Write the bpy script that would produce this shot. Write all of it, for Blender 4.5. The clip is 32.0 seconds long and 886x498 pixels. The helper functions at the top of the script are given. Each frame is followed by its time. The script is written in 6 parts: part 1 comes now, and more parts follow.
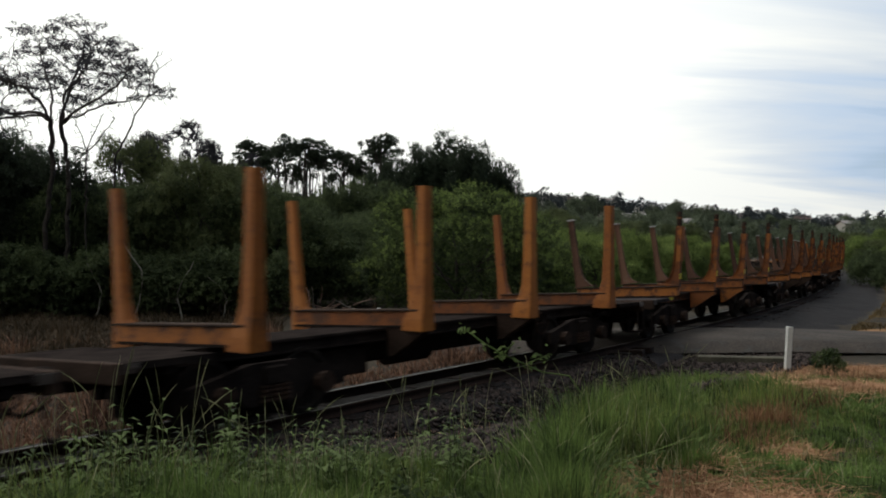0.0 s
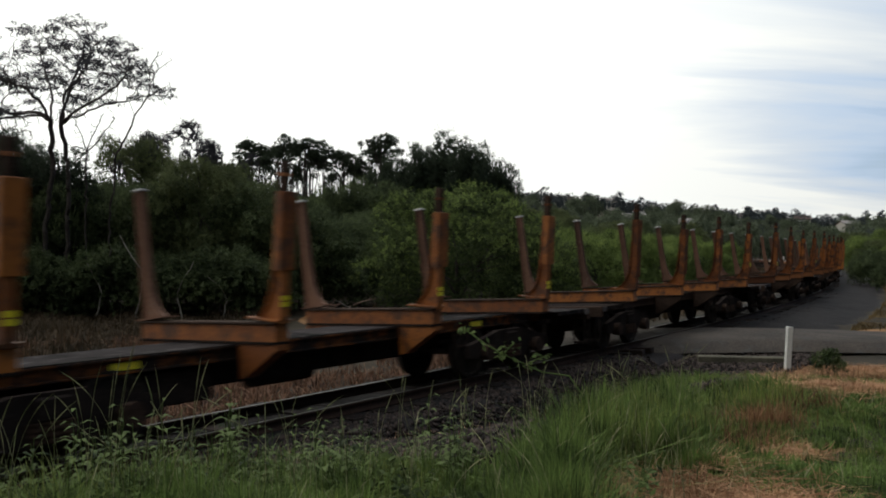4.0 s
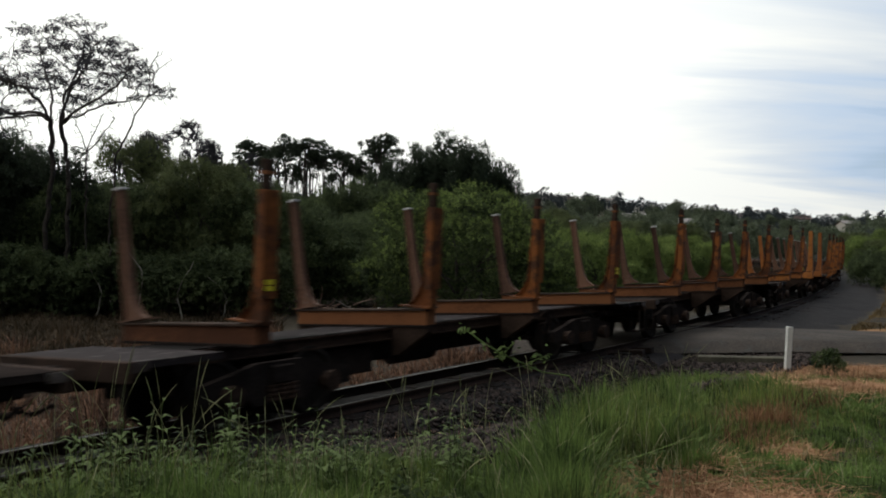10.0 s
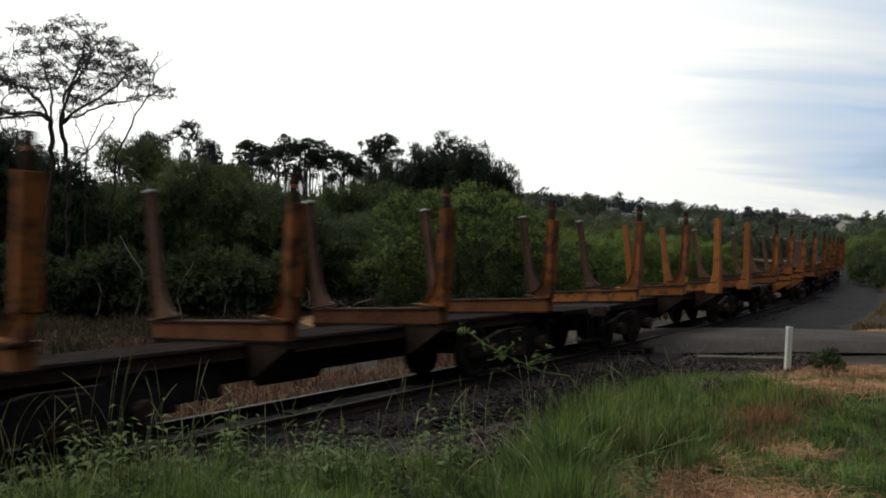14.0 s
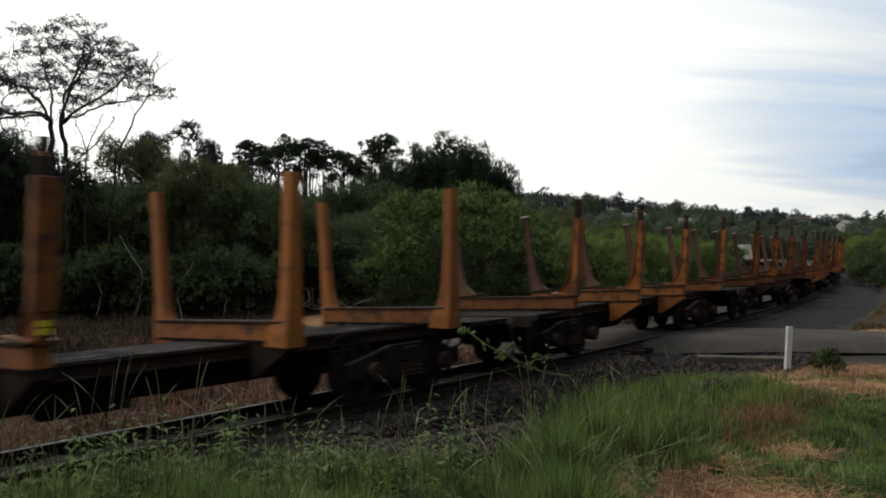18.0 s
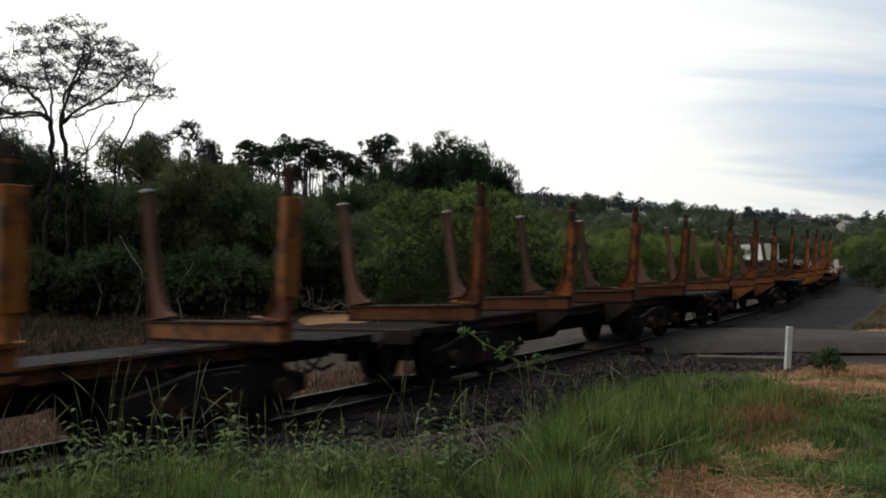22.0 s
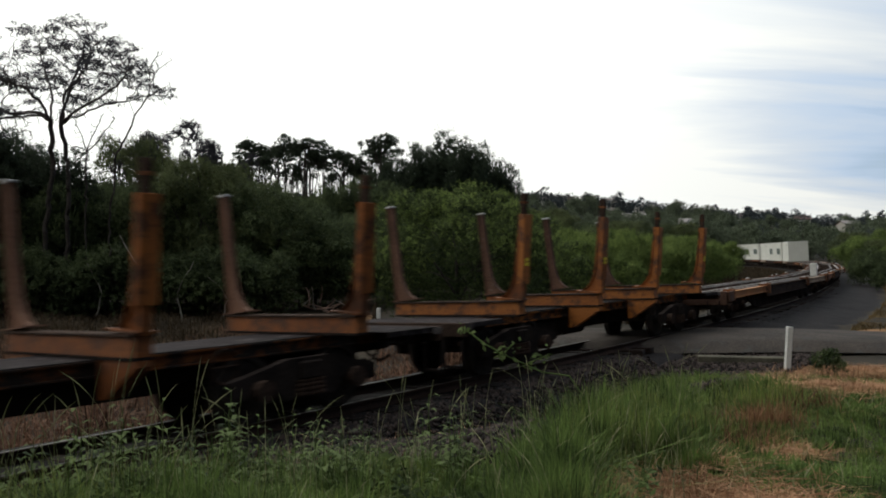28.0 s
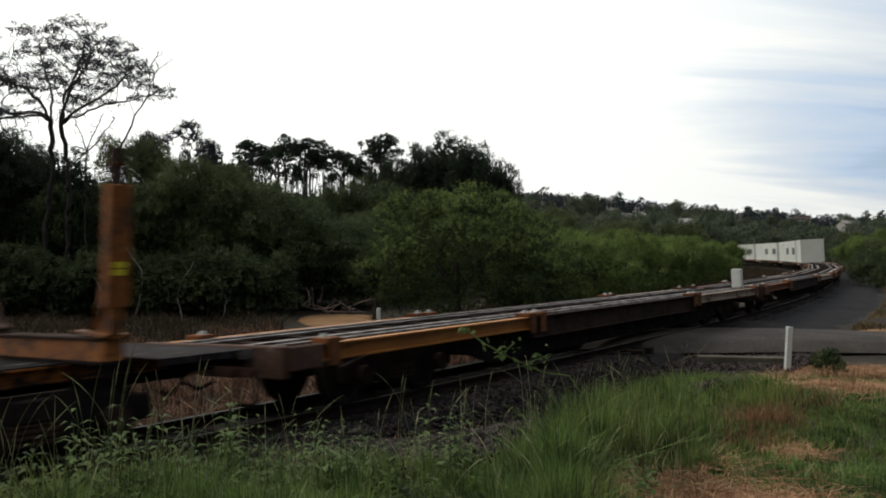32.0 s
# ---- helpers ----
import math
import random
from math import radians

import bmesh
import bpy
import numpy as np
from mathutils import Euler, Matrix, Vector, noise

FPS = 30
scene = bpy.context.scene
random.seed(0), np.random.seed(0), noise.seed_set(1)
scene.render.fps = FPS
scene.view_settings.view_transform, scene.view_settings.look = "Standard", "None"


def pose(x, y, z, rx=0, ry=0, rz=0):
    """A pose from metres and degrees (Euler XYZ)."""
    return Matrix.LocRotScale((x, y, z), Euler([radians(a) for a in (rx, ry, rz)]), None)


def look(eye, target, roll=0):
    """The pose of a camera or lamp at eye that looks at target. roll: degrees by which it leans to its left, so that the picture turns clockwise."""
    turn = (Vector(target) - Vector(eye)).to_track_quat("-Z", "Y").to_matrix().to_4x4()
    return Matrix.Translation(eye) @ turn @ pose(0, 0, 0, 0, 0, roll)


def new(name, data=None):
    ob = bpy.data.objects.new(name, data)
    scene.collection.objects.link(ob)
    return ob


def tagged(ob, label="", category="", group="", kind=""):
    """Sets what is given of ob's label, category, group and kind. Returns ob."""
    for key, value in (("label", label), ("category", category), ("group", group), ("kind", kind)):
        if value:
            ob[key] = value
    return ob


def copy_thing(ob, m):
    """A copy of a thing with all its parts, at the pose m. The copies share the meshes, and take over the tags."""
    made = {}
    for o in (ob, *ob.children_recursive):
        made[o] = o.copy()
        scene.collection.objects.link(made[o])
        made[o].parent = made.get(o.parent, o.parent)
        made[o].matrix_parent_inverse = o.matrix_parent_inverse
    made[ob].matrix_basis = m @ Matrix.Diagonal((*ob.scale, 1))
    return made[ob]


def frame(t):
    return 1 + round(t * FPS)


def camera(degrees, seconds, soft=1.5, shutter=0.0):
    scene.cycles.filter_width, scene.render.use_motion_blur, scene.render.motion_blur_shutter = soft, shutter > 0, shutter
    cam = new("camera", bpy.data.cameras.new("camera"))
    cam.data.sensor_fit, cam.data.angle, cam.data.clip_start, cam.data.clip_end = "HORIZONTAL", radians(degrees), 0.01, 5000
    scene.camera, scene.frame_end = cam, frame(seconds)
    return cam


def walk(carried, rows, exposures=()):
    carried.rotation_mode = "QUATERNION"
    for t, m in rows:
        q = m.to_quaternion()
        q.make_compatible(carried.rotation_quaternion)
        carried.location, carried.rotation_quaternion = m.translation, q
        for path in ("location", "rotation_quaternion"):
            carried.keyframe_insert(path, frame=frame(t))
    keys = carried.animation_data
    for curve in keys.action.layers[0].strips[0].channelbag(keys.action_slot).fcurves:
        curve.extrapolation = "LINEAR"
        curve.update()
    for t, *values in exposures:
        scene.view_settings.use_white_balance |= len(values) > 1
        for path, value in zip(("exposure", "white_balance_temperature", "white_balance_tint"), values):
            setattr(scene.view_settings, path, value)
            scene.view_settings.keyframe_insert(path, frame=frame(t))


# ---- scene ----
EYE = 2.035          # height of the lens over the rail tops (z = 0)
cam = camera(56.44, 32.0, soft=1.9, shutter=0.9)
STAND = pose(0, 0, EYE, 90.278, 0, 0)
walk(cam, [(0.0, STAND), (32.0, STAND)], exposures=[(0.0, 0.04), (32.0, 0.04)])

# ---------------------------------------------------------------- light
SUN_UP, SUN_ROUND = radians(52), radians(-40)     # sun ahead and high, off to the left, behind cloud
world = bpy.data.worlds.new("overcast_sky")
scene.world = world
world.use_nodes = True


def build_sky():
    nt = world.node_tree
    nt.nodes.clear()
    N, L = nt.nodes.new, nt.links.new
    out, bg = N("ShaderNodeOutputWorld"), N("ShaderNodeBackground")
    sky = N("ShaderNodeTexSky")
    sky.sky_type, sky.sun_disc = "NISHITA", False
    sky.sun_elevation, sky.sun_rotation = SUN_UP, SUN_ROUND
    sky.air_density, sky.dust_density = 1.0, 1.5
    dim = N("ShaderNodeVectorMath")
    dim.operation = "SCALE"
    dim.inputs["Scale"].default_value = 0.125
    L(sky.outputs[0], dim.inputs[0])
    tc, sep = N("ShaderNodeTexCoord"), N("ShaderNodeSeparateXYZ")
    L(tc.outputs["Generated"], sep.inputs[0])
    # long streaks of cloud, flattened towards the horizon
    div = N("ShaderNodeMath")
    div.operation = "ADD"
    div.inputs[1].default_value = 0.16
    L(sep.outputs["Z"], div.inputs[0])
    px, py = N("ShaderNodeMath"), N("ShaderNodeMath")
    px.operation = py.operation = "DIVIDE"
    L(sep.outputs["X"], px.inputs[0]), L(div.outputs[0], px.inputs[1])
    L(sep.outputs["Y"], py.inputs[0]), L(div.outputs[0], py.inputs[1])
    flat = N("ShaderNodeCombineXYZ")
    L(px.outputs[0], flat.inputs[0]), L(py.outputs[0], flat.inputs[1])
    mp = N("ShaderNodeMapping")
    mp.inputs["Location"].default_value = (SKY_X, SKY_Y, 0.0)
    mp.inputs["Scale"].default_value = (0.40, 1.25, 1.0)
    mp.inputs["Rotation"].default_value = (0, 0, radians(-6))
    L(flat.outputs[0], mp.inputs[0])
    cloud = N("ShaderNodeTexNoise")
    cloud.inputs["Scale"].default_value, cloud.inputs["Detail"].default_value = 1.0, 6.0
    cloud.inputs["Roughness"].default_value, cloud.inputs["Distortion"].default_value = 0.52, 0.5
    L(mp.outputs[0], cloud.inputs["Vector"])
    # thinner cover towards +x, where blue shows
    east = N("ShaderNodeMath")
    east.operation = "MULTIPLY_ADD"
    east.inputs[1].default_value, east.inputs[2].default_value = -0.85, 0.24
    L(sep.outputs["X"], east.inputs[0])
    cover = N("ShaderNodeMath")
    cover.operation = "ADD"
    L(cloud.outputs["Fac"], cover.inputs[0]), L(east.outputs[0], cover.inputs[1])
    # the cover thickens to white haze along the horizon
    low, sum_up = N("ShaderNodeMapRange"), N("ShaderNodeMath")
    low.inputs["From Min"].default_value, low.inputs["From Max"].default_value = 0.03, 0.11
    low.inputs["To Min"].default_value, low.inputs["To Max"].default_value = 0.17, 0.0
    L(sep.outputs["Z"], low.inputs["Value"])
    L(cover.outputs[0], sum_up.inputs[0]), L(low.outputs[0], sum_up.inputs[1])
    cover = sum_up
    ramp = N("ShaderNodeValToRGB")
    ramp.color_ramp.elements[0].position, ramp.color_ramp.elements[1].position = 0.12, 0.30
    L(cover.outputs[0], ramp.inputs[0])
    tone = N("ShaderNodeValToRGB")       # grey bellies to white tops
    e = tone.color_ramp.elements
    e[0].position, e[0].color = 0.26, (0.62, 0.80, 1.04, 1)
    e[1].position, e[1].color = 0.53, (1.20, 1.22, 1.17, 1)
    m = e.new(0.40)
    m.color = (0.86, 0.95, 1.04, 1)
    L(cover.outputs[0], tone.inputs[0])
    mix = N("ShaderNodeMix")
    mix.data_type = "RGBA"
    L(ramp.outputs[0], mix.inputs["Factor"])
    L(dim.outputs[0], mix.inputs[6]), L(tone.outputs[0], mix.inputs[7])
    # brighter cloud round the hidden sun, duller behind the camera
    dot, fall, lit = N("ShaderNodeVectorMath"), N("ShaderNodeMath"), N("ShaderNodeVectorMath")
    dot.operation, fall.operation, lit.operation = "DOT_PRODUCT", "MULTIPLY_ADD", "SCALE"
    dot.inputs[1].default_value = (-0.44, 0.62, 0.65)
    fall.use_clamp = True
    fall.inputs[1].default_value, fall.inputs[2].default_value = 0.72, 0.42
    L(tc.outputs["Generated"], dot.inputs[0]), L(dot.outputs["Value"], fall.inputs[0])
    L(mix.outputs[2], lit.inputs[0]), L(fall.outputs[0], lit.inputs["Scale"])
    L(lit.outputs[0], bg.inputs[0])
    bg.inputs[1].default_value = 1.0
    L(bg.outputs[0], out.inputs[0])


SKY_X, SKY_Y = 3.1, 2.7
build_sky()
sun = new("sun", bpy.data.lights.new("sun", "SUN"))
sun.data.energy, sun.data.angle, sun.data.color = 0.8, radians(22), (1.0, 0.96, 0.9)
sun.matrix_world = look((-13, 16, 26), (0, 0, 0))


# ---------------------------------------------------------------- materials
def shader(name, rough=0.8, metal=0.0):
    m = bpy.data.materials.new(name)
    m.use_nodes = True
    b = m.node_tree.nodes["Principled BSDF"]
    b.inputs["Roughness"].default_value, b.inputs["Metallic"].default_value = rough, metal
    b.inputs["Specular IOR Level"].default_value = 0.3 if rough < 0.7 else 0.12
    return m, m.node_tree, b


def mottled(name, dark, light, scale=3.0, fine=40.0, rough=0.85, bump=0.3, metal=0.0, random_by=None, spread=0.5, mids=(0.35, 0.65),
            worn=None, worn_at=0.62, sheen=None):
    """Two scales of variation between two colours, with a relief; random_by "object" or "island" shifts each piece."""
    m, nt, b = shader(name, rough, metal)
    if sheen is not None:
        b.inputs["Specular IOR Level"].default_value = sheen
    N, L = nt.nodes.new, nt.links.new
    tc = N("ShaderNodeTexCoord")
    big, small = N("ShaderNodeTexNoise"), N("ShaderNodeTexNoise")
    big.inputs["Scale"].default_value, big.inputs["Detail"].default_value = scale, 5
    small.inputs["Scale"].default_value, small.inputs["Detail"].default_value = fine, 4
    L(tc.outputs["Object"], big.inputs["Vector"]), L(tc.outputs["Object"], small.inputs["Vector"])
    add = N("ShaderNodeMath")
    add.operation = "MULTIPLY_ADD"
    add.inputs[1].default_value = 0.5
    L(small.outputs["Fac"], add.inputs[0])
    half = N("ShaderNodeMath")
    half.operation = "MULTIPLY"
    half.inputs[1].default_value = 0.5
    L(big.outputs["Fac"], half.inputs[0]), L(half.outputs[0], add.inputs[2])
    value = add.outputs[0]
    if random_by:
        rnd = N("ShaderNodeObjectInfo").outputs["Random"] if random_by == "object" else N("ShaderNodeNewGeometry").outputs["Random Per Island"]
        sh = N("ShaderNodeMath")
        sh.operation = "MULTIPLY_ADD"
        sh.inputs[1].default_value, sh.inputs[2].default_value = spread, -spread / 2
        L(rnd, sh.inputs[0])
        s2 = N("ShaderNodeMath")
        L(sh.outputs[0], s2.inputs[0]), L(value, s2.inputs[1])
        value = s2.outputs[0]
    ramp = N("ShaderNodeValToRGB")
    r = ramp.color_ramp.elements
    r[0].position, r[0].color = mids[0], (*dark, 1)
    r[1].position, r[1].color = mids[1], (*light, 1)
    L(value, ramp.inputs[0])
    colour = ramp.outputs[0]
    if worn:
        wn = N("ShaderNodeTexNoise")
        wn.inputs["Scale"].default_value, wn.inputs["Detail"].default_value, wn.inputs["Roughness"].default_value = scale * 2.3, 8, 0.7
        L(tc.outputs["Object"], wn.inputs["Vector"])
        wr = N("ShaderNodeValToRGB")
        wr.color_ramp.elements[0].position, wr.color_ramp.elements[1].position = worn_at - 0.05, worn_at + 0.05
        L(wn.outputs["Fac"], wr.inputs[0])
        mx = N("ShaderNodeMix")
        mx.data_type = "RGBA"
        L(wr.outputs[0], mx.inputs["Factor"]), L(colour, mx.inputs[6])
        mx.inputs[7].default_value = (*worn, 1)
        colour = mx.outputs[2]
    L(colour, b.inputs["Base Color"])
    if bump:
        bp = N("ShaderNodeBump")
        bp.inputs["Strength"].default_value, bp.inputs["Distance"].default_value = bump, 0.02
        L(small.outputs["Fac"], bp.inputs["Height"]), L(bp.outputs[0], b.inputs["Normal"])
    return m


def leafy(name, dark, light, through_light=0.3, rough=0.8, scale=0.5, each=0.12):
    """Leaves: each leaf its own tint, drifting over the crown, some light passing through."""
    m, nt, b = shader(name, rough)
    b.inputs["Specular IOR Level"].default_value = 0.15
    N, L = nt.nodes.new, nt.links.new
    tc, nz = N("ShaderNodeTexCoord"), N("ShaderNodeTexNoise")
    nz.inputs["Scale"].default_value, nz.inputs["Detail"].default_value = scale, 4
    L(tc.outputs["Object"], nz.inputs["Vector"])
    add = N("ShaderNodeMath")
    add.operation = "MULTIPLY_ADD"
    add.inputs[1].default_value = each
    L(N("ShaderNodeNewGeometry").outputs["Random Per Island"], add.inputs[0])
    sc = N("ShaderNodeMath")
    sc.operation = "MULTIPLY_ADD"
    sc.inputs[1].default_value, sc.inputs[2].default_value = 1.7, -0.35 - each / 2
    L(nz.outputs["Fac"], sc.inputs[0]), L(sc.outputs[0], add.inputs[2])
    ramp = N("ShaderNodeValToRGB")
    r = ramp.color_ramp.elements
    r[0].position, r[0].color = 0.15, (*dark, 1)
    r[1].position, r[1].color = 0.85, (*light, 1)
    L(add.outputs[0], ramp.inputs[0]), L(ramp.outputs[0], b.inputs["Base Color"])
    tr, mix = N("ShaderNodeBsdfTranslucent"), N("ShaderNodeMixShader")
    mix.inputs[0].default_value = through_light
    L(ramp.outputs[0], tr.inputs[0]), L(b.outputs[0], mix.inputs[1]), L(tr.outputs[0], mix.inputs[2])
    L(mix.outputs[0], nt.nodes["Material Output"].inputs[0])
    return m


M_SOIL = mottled("verge_soil", (0.014, 0.013, 0.008), (0.046, 0.034, 0.022), 0.7, 14, bump=0.6)
M_BALLAST = mottled("dark_ballast", (0.006, 0.0055, 0.0057), (0.026, 0.022, 0.022), 1.2, 22, bump=1.0)
M_STONE = mottled("ballast_stone", (0.010, 0.0078, 0.0072), (0.066, 0.050, 0.045), 3, 30, bump=0.4, random_by="island", spread=0.6)
M_ROAD = mottled("worn_gravel_road", (0.026, 0.023, 0.021), (0.084, 0.069, 0.058), 0.9, 22, bump=1.0, worn=(0.06, 0.058, 0.056), worn_at=0.6)
M_DIRT = mottled("orange_tan_dirt", (0.16, 0.085, 0.04), (0.34, 0.19, 0.09), 0.8, 20, bump=0.5)
M_SLEEPER = mottled("weathered_sleeper", (0.012, 0.009, 0.008), (0.042, 0.030, 0.026), 4, 40, random_by="object")
M_RAIL = mottled("rusty_rail", (0.02, 0.012, 0.010), (0.05, 0.030, 0.022), 3, 40, rough=0.8)
M_RAILTOP = mottled("polished_rail_head", (0.06, 0.056, 0.052), (0.12, 0.112, 0.106), 3, 40, rough=0.5, metal=0.9, bump=0.03)
M_ORANGE = mottled("worn_orange_paint", (0.19, 0.060, 0.016), (0.37, 0.128, 0.026), 1.6, 25, rough=0.6, bump=0.15, random_by="object", spread=0.35,
                   worn=(0.10, 0.042, 0.022), worn_at=0.54)
M_BROWN = mottled("browned_orange_paint", (0.13, 0.045, 0.018), (0.28, 0.098, 0.028), 1.6, 25, rough=0.7, bump=0.2, random_by="object", spread=0.35,
                  worn=(0.075, 0.034, 0.020), worn_at=0.52)
M_BRIGHT = mottled("bright_orange_paint", (0.27, 0.085, 0.018), (0.44, 0.155, 0.028), 1.6, 25, rough=0.55, bump=0.12, random_by="object", spread=0.3,
                   worn=(0.14, 0.055, 0.022), worn_at=0.60)
M_YELLOW = mottled("yellow_ochre_paint", (0.34, 0.12, 0.02), (0.50, 0.21, 0.035), 1.6, 25, rough=0.55, bump=0.12, random_by="object", spread=0.3,
                   worn=(0.16, 0.065, 0.022), worn_at=0.64)
M_RUST = mottled("brown_rust", (0.075, 0.03, 0.016), (0.21, 0.085, 0.036), 2.0, 28, rough=0.85, bump=0.3, random_by="object", spread=0.35)
M_GRIME = mottled("grimy_black_steel", (0.013, 0.011, 0.011), (0.040, 0.032, 0.029), 3, 30, rough=0.95, bump=0.25, sheen=0.0)
M_DECK = mottled("scuffed_steel_deck", (0.008, 0.007, 0.007), (0.032, 0.027, 0.028), 1.4, 18, rough=0.85, bump=0.2, random_by="object", sheen=0.04, worn=(0.09, 0.075, 0.078), worn_at=0.60)
M_DARKSTEEL = mottled("dark_weathered_steel", (0.020, 0.015, 0.013), (0.068, 0.044, 0.034), 2.5, 30, rough=0.8, sheen=0.03)
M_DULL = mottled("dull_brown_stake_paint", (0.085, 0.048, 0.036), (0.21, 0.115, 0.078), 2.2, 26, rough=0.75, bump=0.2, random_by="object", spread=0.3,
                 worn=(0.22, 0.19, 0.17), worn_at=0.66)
M_PATCHY = mottled("patchy_orange_and_grime", (0.12, 0.042, 0.014), (0.33, 0.115, 0.024), 1.2, 20, rough=0.7, bump=0.2, random_by="object", spread=0.3,
                   worn=(0.022, 0.017, 0.015), worn_at=0.47)
M_TAN = mottled("pale_tan_weathered_paint", (0.26, 0.19, 0.14), (0.52, 0.41, 0.32), 1.5, 20, rough=0.7, bump=0.2, random_by="object", spread=0.4,
                worn=(0.12, 0.055, 0.03), worn_at=0.58)
M_PALEDECK = mottled("pale_worn_deck", (0.08, 0.065, 0.058), (0.31, 0.27, 0.245), 0.9, 18, rough=0.6, bump=0.2, random_by="object", spread=0.4, worn=(0.05, 0.035, 0.03), worn_at=0.50)
M_WHEEL = mottled("wheel_steel", (0.014, 0.012, 0.011), (0.042, 0.036, 0.032), 4, 30, rough=0.8, sheen=0.05)
M_REFLECT = mottled("yellow_reflector", (0.75, 0.62, 0.03), (0.85, 0.74, 0.06), 6, 50, rough=0.35, bump=0.05)
M_WHITE = mottled("white_paint", (0.55, 0.55, 0.52), (0.80, 0.80, 0.77), 2, 25, rough=0.5, bump=0.08)
M_CREAM = mottled("off_white_container_paint", (0.66, 0.66, 0.60), (0.80, 0.80, 0.74), 0.6, 12, rough=0.5, bump=0.06)
M_SIGNGREY = mottled("grey_green_marking", (0.10, 0.12, 0.11), (0.16, 0.19, 0.17), 3, 20)
M_TIMBER = mottled("grey_timber", (0.05, 0.047, 0.036), (0.13, 0.12, 0.09), 3, 35, rough=0.9)
M_BARK = mottled("grey_bark", (0.022, 0.019, 0.018), (0.080, 0.070, 0.064), 3, 26, rough=0.95, bump=0.8)
M_PALEBARK = mottled("pale_bark", (0.16, 0.15, 0.13), (0.34, 0.32, 0.28), 3, 26, rough=0.95, bump=0.5)
M_PINKWOOD = mottled("pale_pinkish_wood", (0.24, 0.15, 0.12), (0.48, 0.34, 0.28), 3, 26, rough=0.9, bump=0.3)
M_GALV = mottled("galvanised_steel", (0.34, 0.34, 0.34), (0.52, 0.52, 0.51), 3, 20, rough=0.5, metal=0.4, bump=0.08)
M_ROOFS = mottled("house_roof", (0.10, 0.07, 0.065), (0.34, 0.32, 0.31), 0.4, 6, random_by="object", spread=0.9)
M_WALLS = mottled("house_wall", (0.58, 0.55, 0.50), (0.84, 0.83, 0.80), 0.4, 6, random_by="object", spread=0.6)
M_PANE = mottled("window_glass_dark", (0.03, 0.035, 0.04), (0.06, 0.065, 0.07), 1, 5, rough=0.1, bump=0)

L_DARK = leafy("dark_broad_leaves", (0.017, 0.027, 0.013), (0.120, 0.156, 0.068), scale=0.9, each=0.3)
L_MID = leafy("mid_green_leaves", (0.024, 0.036, 0.016), (0.155, 0.182, 0.078), scale=0.7)
# darkened so the bush's body reads as shaded under its paler rim
L_BUSH = leafy("bush_leaves", (0.008, 0.015, 0.008), (0.105, 0.145, 0.050), 0.3, scale=2.0, each=0.5)
L_FRESH = leafy("fresh_green_leaves", (0.020, 0.035, 0.012), (0.190, 0.260, 0.076), 0.38, scale=0.9, each=0.3)
# light on the top and outer leaves, put into a paler colour
L_RIM = leafy("backlit_rim_leaves", (0.065, 0.095, 0.026), (0.270, 0.350, 0.100), 0.45, scale=1.2, each=0.5)
L_GREY = leafy("grey_wattle_leaves", (0.024, 0.023, 0.030), (0.078, 0.076, 0.086))
L_PINE = leafy("dark_pine_needles", (0.014, 0.021, 0.014), (0.055, 0.075, 0.045))
# distance haze is put into these two: paler and bluer than near leaves
L_FAR = leafy("hazed_woodland_leaves", (0.036, 0.050, 0.036), (0.190, 0.225, 0.140), 0.2, scale=0.09, each=0.3)
L_FARPINE = leafy("hazed_pine_needles", (0.028, 0.036, 0.041), (0.088, 0.104, 0.112), 0.1, scale=0.09)
G_GREEN = leafy("green_grass_blades", (0.034, 0.045, 0.013), (0.240, 0.285, 0.078), 0.3, scale=1.7, each=0.75)
G_LUSH = leafy("lush_weed_leaves", (0.018, 0.030, 0.011), (0.150, 0.205, 0.070), 0.3, scale=1.5, each=0.6)
G_DRY = leafy("dry_straw_blades", (0.22, 0.115, 0.06), (0.68, 0.41, 0.24), 0.2, scale=1.5, each=0.6)
G_TUFT = leafy("deep_green_tussock_blades", (0.020, 0.036, 0.011), (0.190, 0.275, 0.075), 0.3, scale=3.4, each=0.4)
G_DEAD = leafy("brown_dead_tuft_blades", (0.07, 0.035, 0.02), (0.30, 0.165, 0.085), 0.2, scale=2.0, each=0.6)
G_VERGE = leafy("brown_green_verge_blades", (0.06, 0.045, 0.020), (0.24, 0.165, 0.075), 0.2, scale=0.25, each=0.4)
G_SEED = leafy("grass_seed_heads", (0.10, 0.12, 0.05), (0.36, 0.35, 0.20), 0.2, scale=2.0, each=0.5)
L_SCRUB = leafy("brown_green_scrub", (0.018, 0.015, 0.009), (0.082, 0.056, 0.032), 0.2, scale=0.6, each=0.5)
G_BROWN = leafy("brown_dead_grass", (0.045, 0.025, 0.018), (0.25, 0.140, 0.090), 0.2, scale=1.6, each=0.6)


# ---------------------------------------------------------------- mesh tools
def link_mesh(name, me, mats, parent=None, label=""):
    for m in mats if isinstance(mats, (list, tuple)) else [mats]:
        me.materials.append(m)
    ob = new(name, me)
    if parent:
        ob.parent = parent
    if label:
        ob["label"] = label
    return ob


def part(name, bm, material, parent, label=""):
    """Links a bmesh as one mesh object under a thing or under a part."""
    me = bpy.data.meshes.new(name)
    bmesh.ops.recalc_face_normals(bm, faces=bm.faces)
    bm.to_mesh(me)
    bm.free()
    return link_mesh(name, me, material, parent, label)


def thing(name, m, label, category, group="", kind=""):
    ob = new(name)
    ob.empty_display_size = 0.3
    ob.matrix_basis = m
    return tagged(ob, label, category, group, kind)


